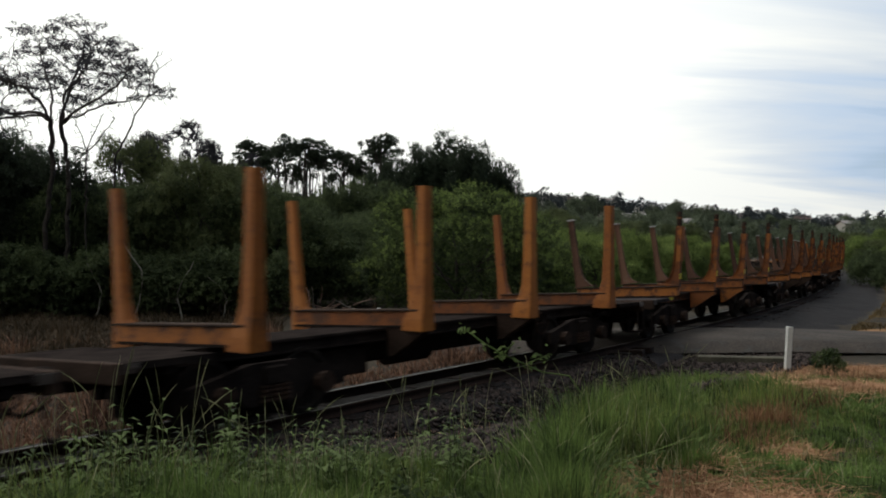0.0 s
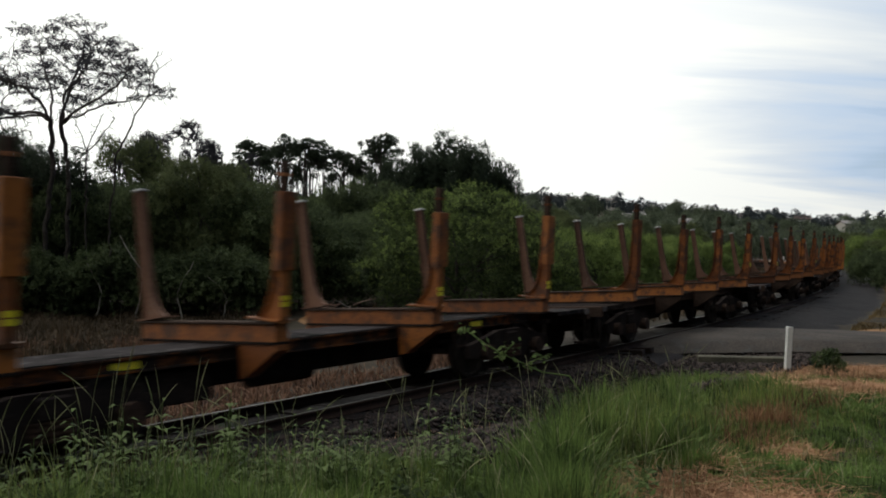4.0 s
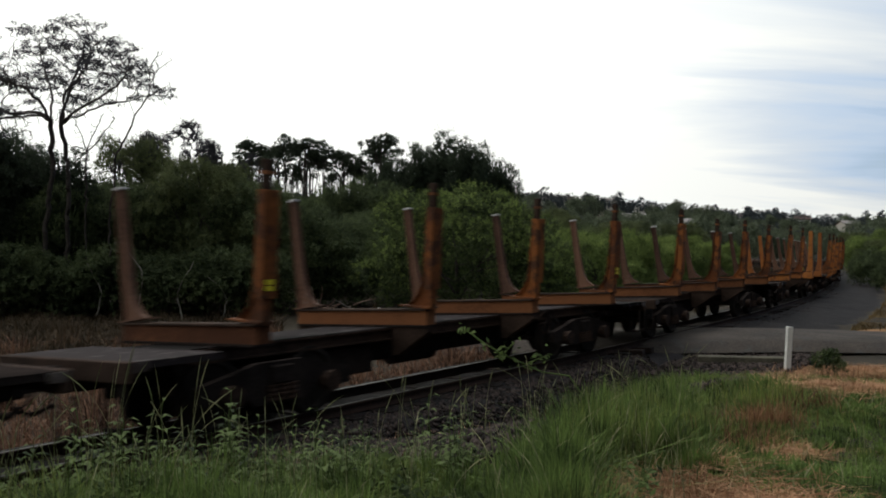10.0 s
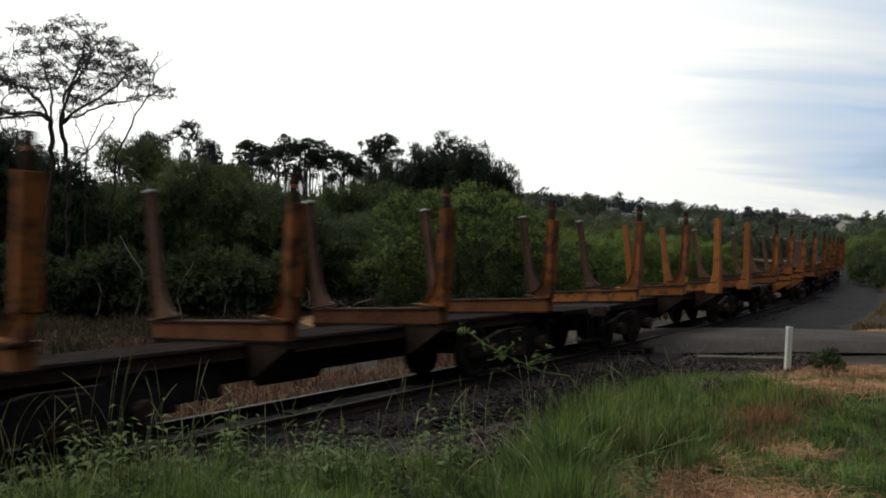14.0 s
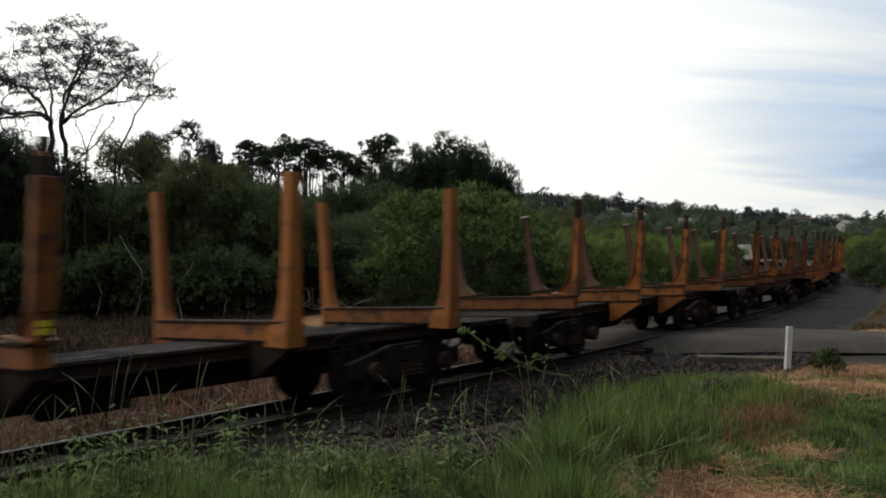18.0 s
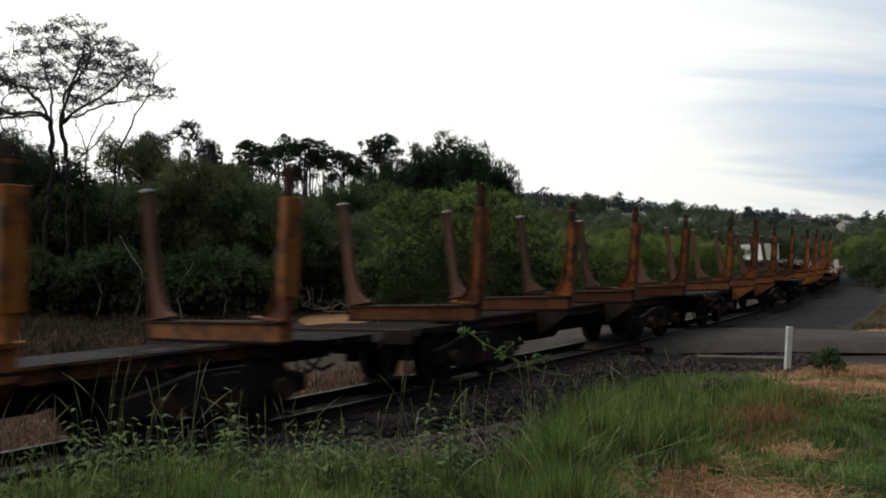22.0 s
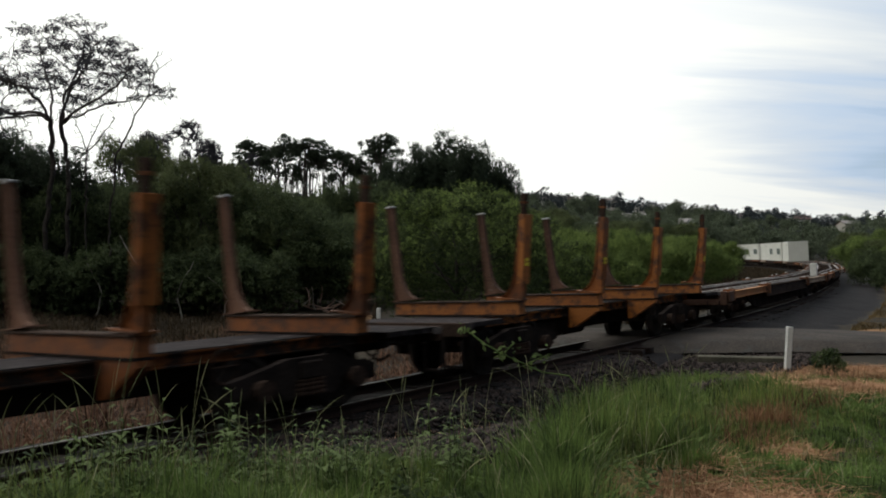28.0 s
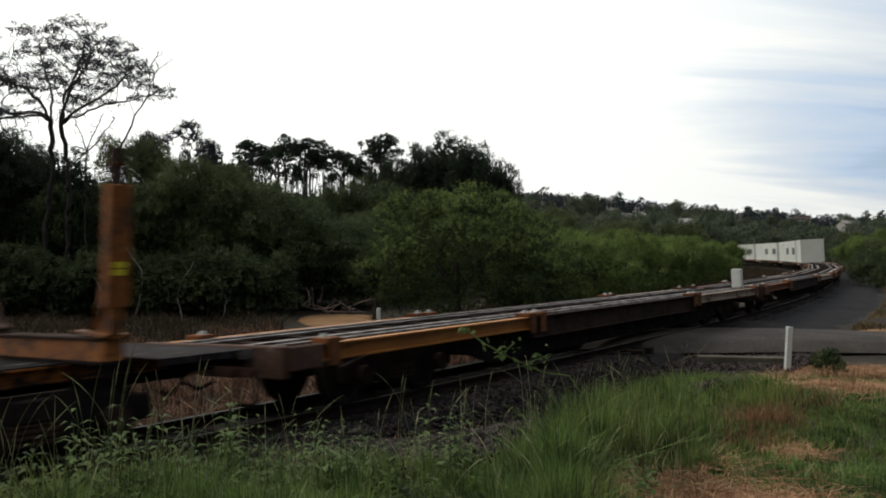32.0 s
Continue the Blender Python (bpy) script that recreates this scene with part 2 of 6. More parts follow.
def array_mesh(name, verts, faces, smooth=False):
    """A mesh from arrays of points and of faces that all have the same number of corners."""
    me = bpy.data.meshes.new(name)
    n, k = faces.shape
    me.vertices.add(len(verts))
    me.vertices.foreach_set("co", np.ascontiguousarray(verts, dtype=np.float32).ravel())
    me.loops.add(n * k)
    me.loops.foreach_set("vertex_index", np.ascontiguousarray(faces, dtype=np.int32).ravel())
    me.polygons.add(n)
    me.polygons.foreach_set("loop_start", np.arange(0, n * k, k, dtype=np.int32))
    if smooth:
        me.polygons.foreach_set("use_smooth", np.ones(n, dtype=bool))
    me.update(calc_edges=True)
    return me


def add_box(bm, x0, x1, y0, y1, z0, z1, bevel=0.0):
    m = Matrix.LocRotScale(((x0 + x1) / 2, (y0 + y1) / 2, (z0 + z1) / 2), None, (x1 - x0, y1 - y0, z1 - z0))
    r = bmesh.ops.create_cube(bm, size=1.0, matrix=m)
    if bevel:
        edges = list({e for v in r["verts"] for e in v.link_edges})
        bmesh.ops.bevel(bm, geom=edges, offset=bevel, segments=1, affect="EDGES")


def add_rod(bm, a, b, r0, r1=None, seg=8):
    a, b = Vector(a), Vector(b)
    m = Matrix.Translation((a + b) / 2) @ (b - a).to_track_quat("Z", "Y").to_matrix().to_4x4()
    bmesh.ops.create_cone(bm, cap_ends=True, segments=seg, radius1=r0, radius2=r0 if r1 is None else r1, depth=(b - a).length, matrix=m)


def add_prism(bm, outline, axis, lo, hi):
    """Pushes an outline (pairs) from lo to hi along axis: 'x' takes (y, z) pairs, 'y' takes (x, z), 'z' takes (x, y)."""
    def at(p, w):
        return (w, *p) if axis == "x" else (p[0], w, p[1]) if axis == "y" else (*p, w)
    a, b = [bm.verts.new(at(p, lo)) for p in outline], [bm.verts.new(at(p, hi)) for p in outline]
    n = len(outline)
    bm.faces.new(a), bm.faces.new(b[::-1])
    for i in range(n):
        bm.faces.new((a[i], b[i], b[(i + 1) % n], a[(i + 1) % n]))


def add_lathe(bm, profile, seg, m):
    """Turns a profile of (radius, along) about the z axis of m."""
    rings = [[bm.verts.new(m @ Vector((r * math.cos(2 * math.pi * i / seg), r * math.sin(2 * math.pi * i / seg), h))) for i in range(seg)]
             for r, h in profile]
    for a, b in zip(rings, rings[1:]):
        for i in range(seg):
            bm.faces.new((a[i], a[(i + 1) % seg], b[(i + 1) % seg], b[i]))
    bm.faces.new(rings[0][::-1]), bm.faces.new(rings[-1])


def tubes(segments, sides=5):
    """Tapered tubes between pairs of points: rows of x0 y0 z0 r0 x1 y1 z1 r1."""
    s = np.asarray(segments, dtype=float)
    a, ra, b, rb = s[:, 0:3], s[:, 3], s[:, 4:7], s[:, 7]
    d = b - a
    d /= np.linalg.norm(d, axis=1, keepdims=True) + 1e-9
    ref = np.where(np.abs(d[:, 2:3]) > 0.9, [[1.0, 0, 0]], [[0, 0, 1.0]])
    u = np.cross(d, ref)
    u /= np.linalg.norm(u, axis=1, keepdims=True)
    w = np.cross(d, u)
    ang = np.arange(sides) * 2 * np.pi / sides
    ring = np.cos(ang)[None, :, None] * u[:, None] + np.sin(ang)[None, :, None] * w[:, None]
    v = np.concatenate([a[:, None] + ring * ra[:, None, None], b[:, None] + ring * rb[:, None, None]], axis=1)
    n = len(s)
    i = np.arange(sides)
    q = np.stack([i, (i + 1) % sides, (i + 1) % sides + sides, i + sides], axis=1)
    f = (np.arange(n)[:, None, None] * 2 * sides + q[None]).reshape(-1, 4)
    return v.reshape(-1, 3), f


# ---------------------------------------------------------------- the railway line in plan
STEP = 0.25
CANT = 2.5          # degrees by which the track leans into its curve
S_LO, S_HI = -190.0, 300.0


def lay_line():
    s = np.arange(S_LO, S_HI + STEP, STEP)
    bend = np.interp(s, [-12, 0, 15, 30, 45, 60, 75, 90, 105, 120, 140, 150, 170],
                     [0.00194, 0.00267, 0.00339, 0.00362, 0.00326, 0.00279, 0.00283, 0.00327, 0.00362, 0.00386, 0.00407, 0.0039, 0.002])
    a = np.concatenate([[0], np.cumsum((bend[1:] + bend[:-1]) / 2 * STEP)])
    zero = int(round(-S_LO / STEP))
    a += 0.9238 - a[zero]
    dx, dy = np.cos(a), np.sin(a)
    x = np.concatenate([[0], np.cumsum((dx[1:] + dx[:-1]) / 2 * STEP)])
    y = np.concatenate([[0], np.cumsum((dy[1:] + dy[:-1]) / 2 * STEP)])
    return s, x - x[zero] - 3.3873, y - y[zero] + 9.2625, a


LINE_S, LINE_X, LINE_Y, LINE_A = lay_line()


def on_line(s, aside=0.0):
    """The place s metres along the line, aside metres off its middle towards the camera's side, and the heading there."""
    x, y, a = np.interp(s, LINE_S, LINE_X), np.interp(s, LINE_S, LINE_Y), np.interp(s, LINE_S, LINE_A)
    return x + np.sin(a) * aside, y - np.cos(a) * aside, a


def line_place(x, y):
    """For arrays of places: how far along the line, and how far aside of it on the camera's side."""
    x, y = np.asarray(x, float), np.asarray(y, float)
    lx, ly, la, ls = LINE_X[::8], LINE_Y[::8], LINE_A[::8], LINE_S[::8]
    along, aside = np.empty(x.size), np.empty(x.size)
    xf, yf = x.ravel(), y.ravel()
    for i in range(0, x.size, 4000):
        dx, dy = xf[i:i + 4000, None] - lx[None], yf[i:i + 4000, None] - ly[None]
        j = np.argmin(dx * dx + dy * dy, axis=1)
        k = np.arange(len(j))
        c, s = np.cos(la[j]), np.sin(la[j])
        along[i:i + 4000] = ls[j] + dx[k, j] * c + dy[k, j] * s
        aside[i:i + 4000] = dx[k, j] * s - dy[k, j] * c
    return along.reshape(x.shape), aside.reshape(x.shape)


def smooth(lo, hi, v):
    t = np.clip((v - lo) / (hi - lo), 0, 1)
    return t * t * (3 - 2 * t)


def ground_z(x, y):
    x, y = np.asarray(x, float), np.asarray(y, float)
    along, e = line_place(x, y)
    bank = e + 1.7 * smooth(4.0, -1.5, along) * smooth(1.2, 2.0, e) * (e > 0)       # the bank closes in on the line to the left
    near = np.interp(bank, [-400, -30, -12, -6, -2.6, -1.6, 1.5, 2.1, 2.5, 3.2, 4.0, 5.0, 6.5, 8.2, 40, 400],
                     [-0.2, -0.2, -0.2, -0.38, -0.55, -0.38, -0.38, -0.70, -0.56, -0.16, 0.10, 0.28, 0.40, 0.42, 0.6, 0.6])
    # the road's level where it meets the line, and the flat verge beyond it
    level = np.interp(e, [-400, -20, -5, -1.5, 1.5, 2.5, 5, 12, 400], [-0.2, -0.25, -0.3, -0.36, -0.36, -0.42, -0.36, -0.3, -0.3])
    z = near + (level - near) * smooth(5.5, 11.0, along) * smooth(400, 300, along)
    wave = 0.05 * np.sin(1.3 * x + 0.4) * np.sin(1.1 * y) + 0.03 * np.sin(3.1 * x + y) * np.cos(2.7 * y - x)
    z = z + wave * smooth(2.0, 3.2, np.abs(e)) * (1 - smooth(10.5, 12, along) * (1 - smooth(18, 21, along)))
    # the wooded hill in the distance
    b = x / np.maximum(y, 1.0)
    crest = np.interp(b, [-3, 0.09, 0.182, 0.216, 0.271, 0.319, 0.387, 0.456, 0.54, 0.8, 3], [30, 30, 29.5, 27.5, 23.5, 20.2, 18.5, 16.3, 14.5, 12, 10])
    hill = crest * smooth(140, 520, y) * (1 + 0.03 * np.sin(b * 23) + 0.015 * np.sin(b * 61))
    return z + hill


def ground_one(x, y):
    return float(ground_z(np.array([x]), np.array([y]))[0])


# ---------------------------------------------------------------- ground, road, line
def graded(lo, hi, fine_lo, fine_hi, fine, growth=1.17):
    mid = list(np.arange(fine_lo, fine_hi + fine / 2, fine))
    up, d = [], fine
    while (up[-1] if up else fine_hi) < hi:
        d *= growth
        up.append((up[-1] if up else fine_hi) + d)
    down, d = [], fine
    while (down[-1] if down else fine_lo) > lo:
        d *= growth
        down.append((down[-1] if down else fine_lo) - d)
    return np.array(down[::-1] + mid + up)


def build_ground():
    gx, gy = graded(-2500, 2500, -14, 26, 0.4), graded(-600, 4000, 0, 44, 0.4)
    X, Y = np.meshgrid(gx, gy)
    Z = ground_z(X, Y)
    v = np.stack([X, Y, Z], axis=-1).reshape(-1, 3)
    w, h = len(gx), len(gy)
    i = (np.arange(h - 1)[:, None] * w + np.arange(w - 1)[None]).ravel()
    f = np.stack([i, i + 1, i + 1 + w, i + w], axis=1)
    ob = link_mesh("ground", array_mesh("ground", v, f, True), M_SOIL)
    tagged(ob, "rough grassy ground with bare soil beside the railway", "ground", kind="structure")


def ribbon(name, stations, across, material, noise_z=0.0, seed=1):
    """A sheet through rows of points: stations of (x, y, sideways x, sideways y), across of (offset, z)."""
    r = np.random.RandomState(seed)
    v = []
    for x, y, nx, ny, sec in stations:
        for o, z in sec:
            v.append((x + nx * o, y + ny * o, z + r.uniform(-noise_z, noise_z)))
    w = len(stations[0][4])
    h = len(stations)
    i = (np.arange(h - 1)[:, None] * w + np.arange(w - 1)[None]).ravel()
    return link_mesh(name, array_mesh(name, np.array(v), np.stack([i, i + 1, i + 1 + w, i + w], axis=1), True), material)


def build_ballast():
    st = []
    for s in np.concatenate([np.arange(-60, -8, 4.0), np.arange(-8, 60, 0.25), np.arange(60, 290, 5.0)]):
        x, y, a = on_line(s)
        k = float(smooth(15.0, 20.0, s))
        toe = 2.15 + 2.3 * k + 3.0 * float(smooth(70, 115, s))
        low = -0.80 + 0.28 * k
        gap = smooth(10.8, 11.6, s) * (1 - smooth(16.6, 17.4, s))     # the road runs over it here
        sec = [(-2.4, -0.62), (-1.9, -0.36), (-1.45, -0.24), (-0.8, -0.20), (-0.3, -0.18), (0.3, -0.152), (0.8, -0.128), (1.45, -0.150)]
        for q in (0.2, 0.4, 0.6, 0.8, 1.0):
            sec.append((1.45 + (toe - 1.45) * q, -0.17 + (low + 0.17) * q ** 1.15))
        sec = [(o, z - 0.12 * gap) for o, z in sec]
        st.append((x, y, math.sin(a), -math.cos(a), sec))
    ob = ribbon("ballast_bed", st, None, M_BALLAST, 0.022, 4)
    tagged(ob, "dark crushed stone ballast bank under the track", "ballast", kind="structure")


def scatter_stones(name, label, r, x, y, z, size):
    n = len(x)
    octa = np.array([(1, 0, 0), (0, 1, 0), (-1, 0, 0), (0, -1, 0), (0, 0, 0.8), (0, 0, -0.8)], float)
    tri = np.array([(0, 1, 4), (1, 2, 4), (2, 3, 4), (3, 0, 4), (1, 0, 5), (2, 1, 5), (3, 2, 5), (0, 3, 5)])
    v = octa[None] * r.uniform(0.6, 1.25, (n, 6, 1)) * size[:, None, None]
    t = r.uniform(0, 6.28, n)
    c, d = np.cos(t)[:, None], np.sin(t)[:, None]
    v = np.stack([v[..., 0] * c - v[..., 1] * d, v[..., 0] * d + v[..., 1] * c, v[..., 2]], axis=-1)
    v += np.stack([x, y, z + size * 0.35], axis=1)[:, None]
    f = (np.arange(n)[:, None, None] * 6 + tri[None]).reshape(-1, 3)
    ob = link_mesh(name, array_mesh(name, v.reshape(-1, 3), f), M_STONE)
    tagged(ob, label, "stones", kind="stuff")


def build_stones():
    """Loose stones over the ballast shoulder where it is close."""
    r = np.random.RandomState(11)
    n = 19000
    s = np.concatenate([r.uniform(-3, 11, 11500), r.uniform(17.0, 46, n - 11500)])
    small = 1 - 0.45 * smooth(14, 17, s)
    k = smooth(15.0, 20.0, s)
    q = r.uniform(0, 1, n)
    o = 0.72 + (1.5 + 1.2 * k) * q
    z = -0.17 + (-0.63 + 0.2 * k) * np.clip((o - 1.45) / (0.7 + 1.2 * k), 0, 1) ** 1.15 + 0.012 * (o < 1.4)
    x, y, a = on_line(s, o)
    size = r.uniform(0.018, 0.05, n) * small
    scatter_stones("ballast_stones", "loose dark grey crushed stones on the bank", r, x, y, z, size)


def build_road():
    # from the right, over the line, and on into the clearing behind
    pts = [(60, 26.0, 2.4), (40, 24.0, 2.3), (26, 22.6, 2.2), (18, 22.0, 1.95), (12, 21.65, 1.8), (8, 21.45, 1.75), (4, 21.2, 1.9), (0.2, 21.8, 2.0), (-2.2, 24.0, 1.6), (-3.6, 27.2, 1.3)]
    st = []
    for i in range(len(pts) - 1):
        for q in np.linspace(0, 1, 9)[: 9 if i == len(pts) - 2 else 8]:
            p = [a + (b - a) * q for a, b in zip(pts[i], pts[i + 1])]
            d = Vector((pts[i + 1][0] - pts[i][0], pts[i + 1][1] - pts[i][1], 0)).normalized()
            along, e = line_place(np.array([p[0]]), np.array([p[1]]))
            rise = 0.03 - 0.26 * float(smooth(2.0, 9.0, np.abs(e))[0])
            st.append((p[0], p[1], -d.y, d.x, [(o * p[2], rise + z) for o, z in
                                              ((-1.25, -0.3), (-1.0, -0.10), (-0.8, -0.06), (-0.5, -0.045), (0, -0.03), (0.5, -0.045), (0.8, -0.06), (1.0, -0.10), (1.25, -0.3))]))
    ob = ribbon("road", st, None, M_ROAD, 0.008, 8)
    tagged(ob, "worn grey gravel road crossing the railway", "road", kind="structure")


def build_line():
    track_ob = thing("railway_track", Matrix(), "single railway track on timber sleepers and dark ballast", "railway track", kind="structure")
    prof = [(-0.065, -0.135), (0.065, -0.135), (0.065, -0.122), (0.012, -0.105), (0.010, -0.04), (0.033, -0.032), (0.033, -0.006), (0.026, -0.0005),
            (-0.026, -0.0005), (-0.033, -0.006), (-0.033, -0.032), (-0.010, -0.04), (-0.012, -0.105), (-0.065, -0.122)]
    S = np.concatenate([np.arange(-120, -8, 3.0), np.arange(-8, 120, 1.0), np.arange(120, 290, 4.0)])
    for side in (0.5665, -0.5665):
        v, f = [], []
        for s in S:
            for o, z in prof:
                x, y, a = on_line(s, side + o)
                v.append((x, y, z - (0.4 - side) * math.tan(radians(CANT))))
        n = len(prof)
        for i in range(len(S) - 1):
            for j in range(n):
                f.append((i * n + j, i * n + (j + 1) % n, (i + 1) * n + (j + 1) % n, (i + 1) * n + j))
        me = array_mesh("rail", np.array(v), np.array(f))
        idx = np.array([1 if j == 7 else 0 for _ in range(len(S) - 1) for j in range(n)], dtype=np.int32)
        me.polygons.foreach_set("material_index", idx)
        link_mesh("rail", me, [M_RAIL, M_RAILTOP], track_ob, "rust-brown rail with a polished head")
    bm = bmesh.new()
    add_box(bm, -0.11, 0.11, -1.0, 1.0, -0.26, -0.128, 0.012)
    first = part("sleeper", bm, M_SLEEPER, track_ob)
    place = lambda s: pose(*(float(q) for q in on_line(s)[:2]), 0, 0, 0, math.degrees(float(on_line(s)[2])) )
    r = np.random.RandomState(3)
    first.matrix_basis = place(-8.0)
    for i in range(1, 190):
        o = first.copy()
        scene.collection.objects.link(o)
        o.matrix_basis = place(-8.0 + 0.66 * i) @ pose(0, r.uniform(-0.05, 0.05), -0.022 + r.uniform(-0.012, 0.006), -CANT, 0, r.uniform(-2, 2))
    return track_ob


def build_apron(s0, s1, o0, far, count, seed, label):
    """Dark rubble spread beyond the ballast's toe."""
    st = []
    for s in np.arange(s0, s1, 0.2):
        sec = []
        for o in np.linspace(o0, far(s), 18):
            x, y, a = on_line(s, o)
            edge = min(o - o0, far(s) - o, s - s0 + 0.1, s1 - s)
            sec.append((o, ground_one(float(x), float(y)) + (0.06 if edge > 0.25 else -0.12)))
        x, y, a = on_line(s)
        st.append((float(x), float(y), math.sin(a), -math.cos(a), sec))
    ob = ribbon("rubble_apron", st, None, M_BALLAST, 0.03, seed)
    tagged(ob, label, "rubble", kind="structure")
    r = np.random.RandomState(seed + 1)
    s = r.uniform(s0 + 0.2, s1 - 0.8, count)
    o = o0 + (np.minimum(np.array([far(q) for q in s]), 4.8) - o0) * r.uniform(0, 1, count)
    x, y, a = on_line(s, o)
    scatter_stones("rubble_stones", "loose dark crushed stones", r, x, y, ground_z(x, y) + 0.06, r.uniform(0.018, 0.06, count))


build_ground()
build_ballast()
build_road()
build_line()
build_stones()
build_apron(7.0, 16.5, 1.7, lambda s: 4.8 - 0.6 * float(smooth(9.5, 11.5, s)), 6000, 14, "dark rubble and crushed stone along the road edge")
build_apron(-2.5, 7.2, 2.0, lambda s: 3.7 + 1.2 * float(smooth(-2.0, 0.5, s)), 12000, 18, "dark crushed stone spilled below the ballast bank")


# ---------------------------------------------------------------- the train
def travelled(t):
    """Metres that the train has run past the zero mark; it gathers a little speed."""
    return -0.06 + 3.93854 * t - 0.0179274 * t ** 2 + 0.00110024 * t ** 3 - 1.6309e-5 * t ** 4


WHEEL_R = 0.42


def add_wheelset(bogie, x):
    bm = bmesh.new()
    turn = pose(0, 0, 0, -90)
    add_lathe(bm, [(0.06, -0.70), (0.06, 0.70)], 10, turn)
    for side in (1, -1):
        prof = [(0.07, 0.46), (0.13, 0.46), (0.16, 0.50), (0.33, 0.515), (0.345, 0.49), (0.452, 0.485), (0.452, 0.515), (0.424, 0.525), (0.418, 0.615), (0.36, 0.615), (0.34, 0.575), (0.15, 0.56), (0.12, 0.61),
                (0.07, 0.61)]
        add_lathe(bm, [(r, h * side) for r, h in prof], 24, turn)
    me_ob = part("wheelset", bm, [M_WHEEL], bogie, "dark steel wheels on their axle")
    me_ob.location = (x, 0, WHEEL_R)
    return me_ob


def add_bogie(wagon, x, base=1.7):
    bm = bmesh.new()
    for y in (0.80, -0.80):       # cast side frames, arched over the axle boxes
        s = 1 if y > 0 else -1
        add_prism(bm, [(-1.20, 0.36), (-1.20, 0.56), (-0.70, 0.66), (-0.35, 0.74), (0.35, 0.74), (0.70, 0.66), (1.20, 0.56), (1.20, 0.36), (0.98, 0.34), (0.66, 0.50), (0.42, 0.26), (-0.42, 0.26), (-0.66, 0.50),
                       (-0.98, 0.34)], "y", min(y, y + s * 0.10), max(y, y + s * 0.10))
    add_box(bm, -0.17, 0.17, -0.95, 0.95, 0.48, 0.70, 0.02)
    ob = part("bogie", bm, M_GRIME, wagon, "grimy black cast bogie frame")
    ob.location = (x, 0, 0)
    for sx in (-base / 2, base / 2):
        add_wheelset(ob, sx)
        for y in (0.93, -0.93):
            bm = bmesh.new()
            add_rod(bm, (sx, y - 0.09, WHEEL_R), (sx, y + 0.09, WHEEL_R), 0.13, 0.12, 10)
            part("axle_box", bm, M_DARKSTEEL, ob)
    for y in (0.91, -0.91):
        for q in (-0.16, 0.0, 0.16):
            bm = bmesh.new()
            prof = []
            for z in np.arange(0.28, 0.50, 0.055):
                prof += [(0.055, z), (0.072, z + 0.014), (0.072, z + 0.034)]
            add_lathe(bm, prof, 8, pose(q, y, 0))
            part("spring", bm, M_DARKSTEEL, ob)
    return ob


def add_coupler(wagon, x, way):
    bm = bmesh.new()
    add_box(bm, min(x, x + way * 0.42), max(x, x + way * 0.42), -0.08, 0.08, 0.66, 0.84, 0.015)
    add_box(bm, min(x + way * 0.36, x + way * 0.60), max(x + way * 0.36, x + way * 0.60), -0.15, 0.13, 0.62, 0.90, 0.03)
    part("coupler", bm, M_GRIME, wagon)
    bm = bmesh.new()
    pts = [(x, 0.32, 0.70), (x + way * 0.15, 0.33, 0.50), (x + way * 0.36, 0.30, 0.38), (x + way * 0.55, 0.24, 0.46)]
    for a, b in zip(pts, pts[1:]):
        add_rod(bm, a, b, 0.025, seg=6)
    part("brake_hose", bm, M_GRIME, wagon)


BOLSTER_TOP, BOLSTER_LOW = 1.222, 0.965
POST_TOP = 2.93


def add_bolster(wagon, x, material, plain):
    bm = bmesh.new()
    half = 1.27 if not plain else 1.22
    add_box(bm, x - 0.10, x + 0.10, -half, half, BOLSTER_LOW + 0.032, BOLSTER_TOP - 0.03)
    ob = part("bolster", bm, material, wagon, "broad orange cross beam")
    bm = bmesh.new()
    add_box(bm, x - 0.135, x + 0.135, -half, half, BOLSTER_TOP - 0.03, BOLSTER_TOP, 0.006)
    part("wear_plate", bm, M_DARKSTEEL, ob, "dark worn top plate")
    bm = bmesh.new()
    add_box(bm, x - 0.12, x + 0.12, -half, half, BOLSTER_LOW, BOLSTER_LOW + 0.032, 0.004)
    part("seat_plate", bm, M_GRIME, ob, "dark lower flange")
    return ob


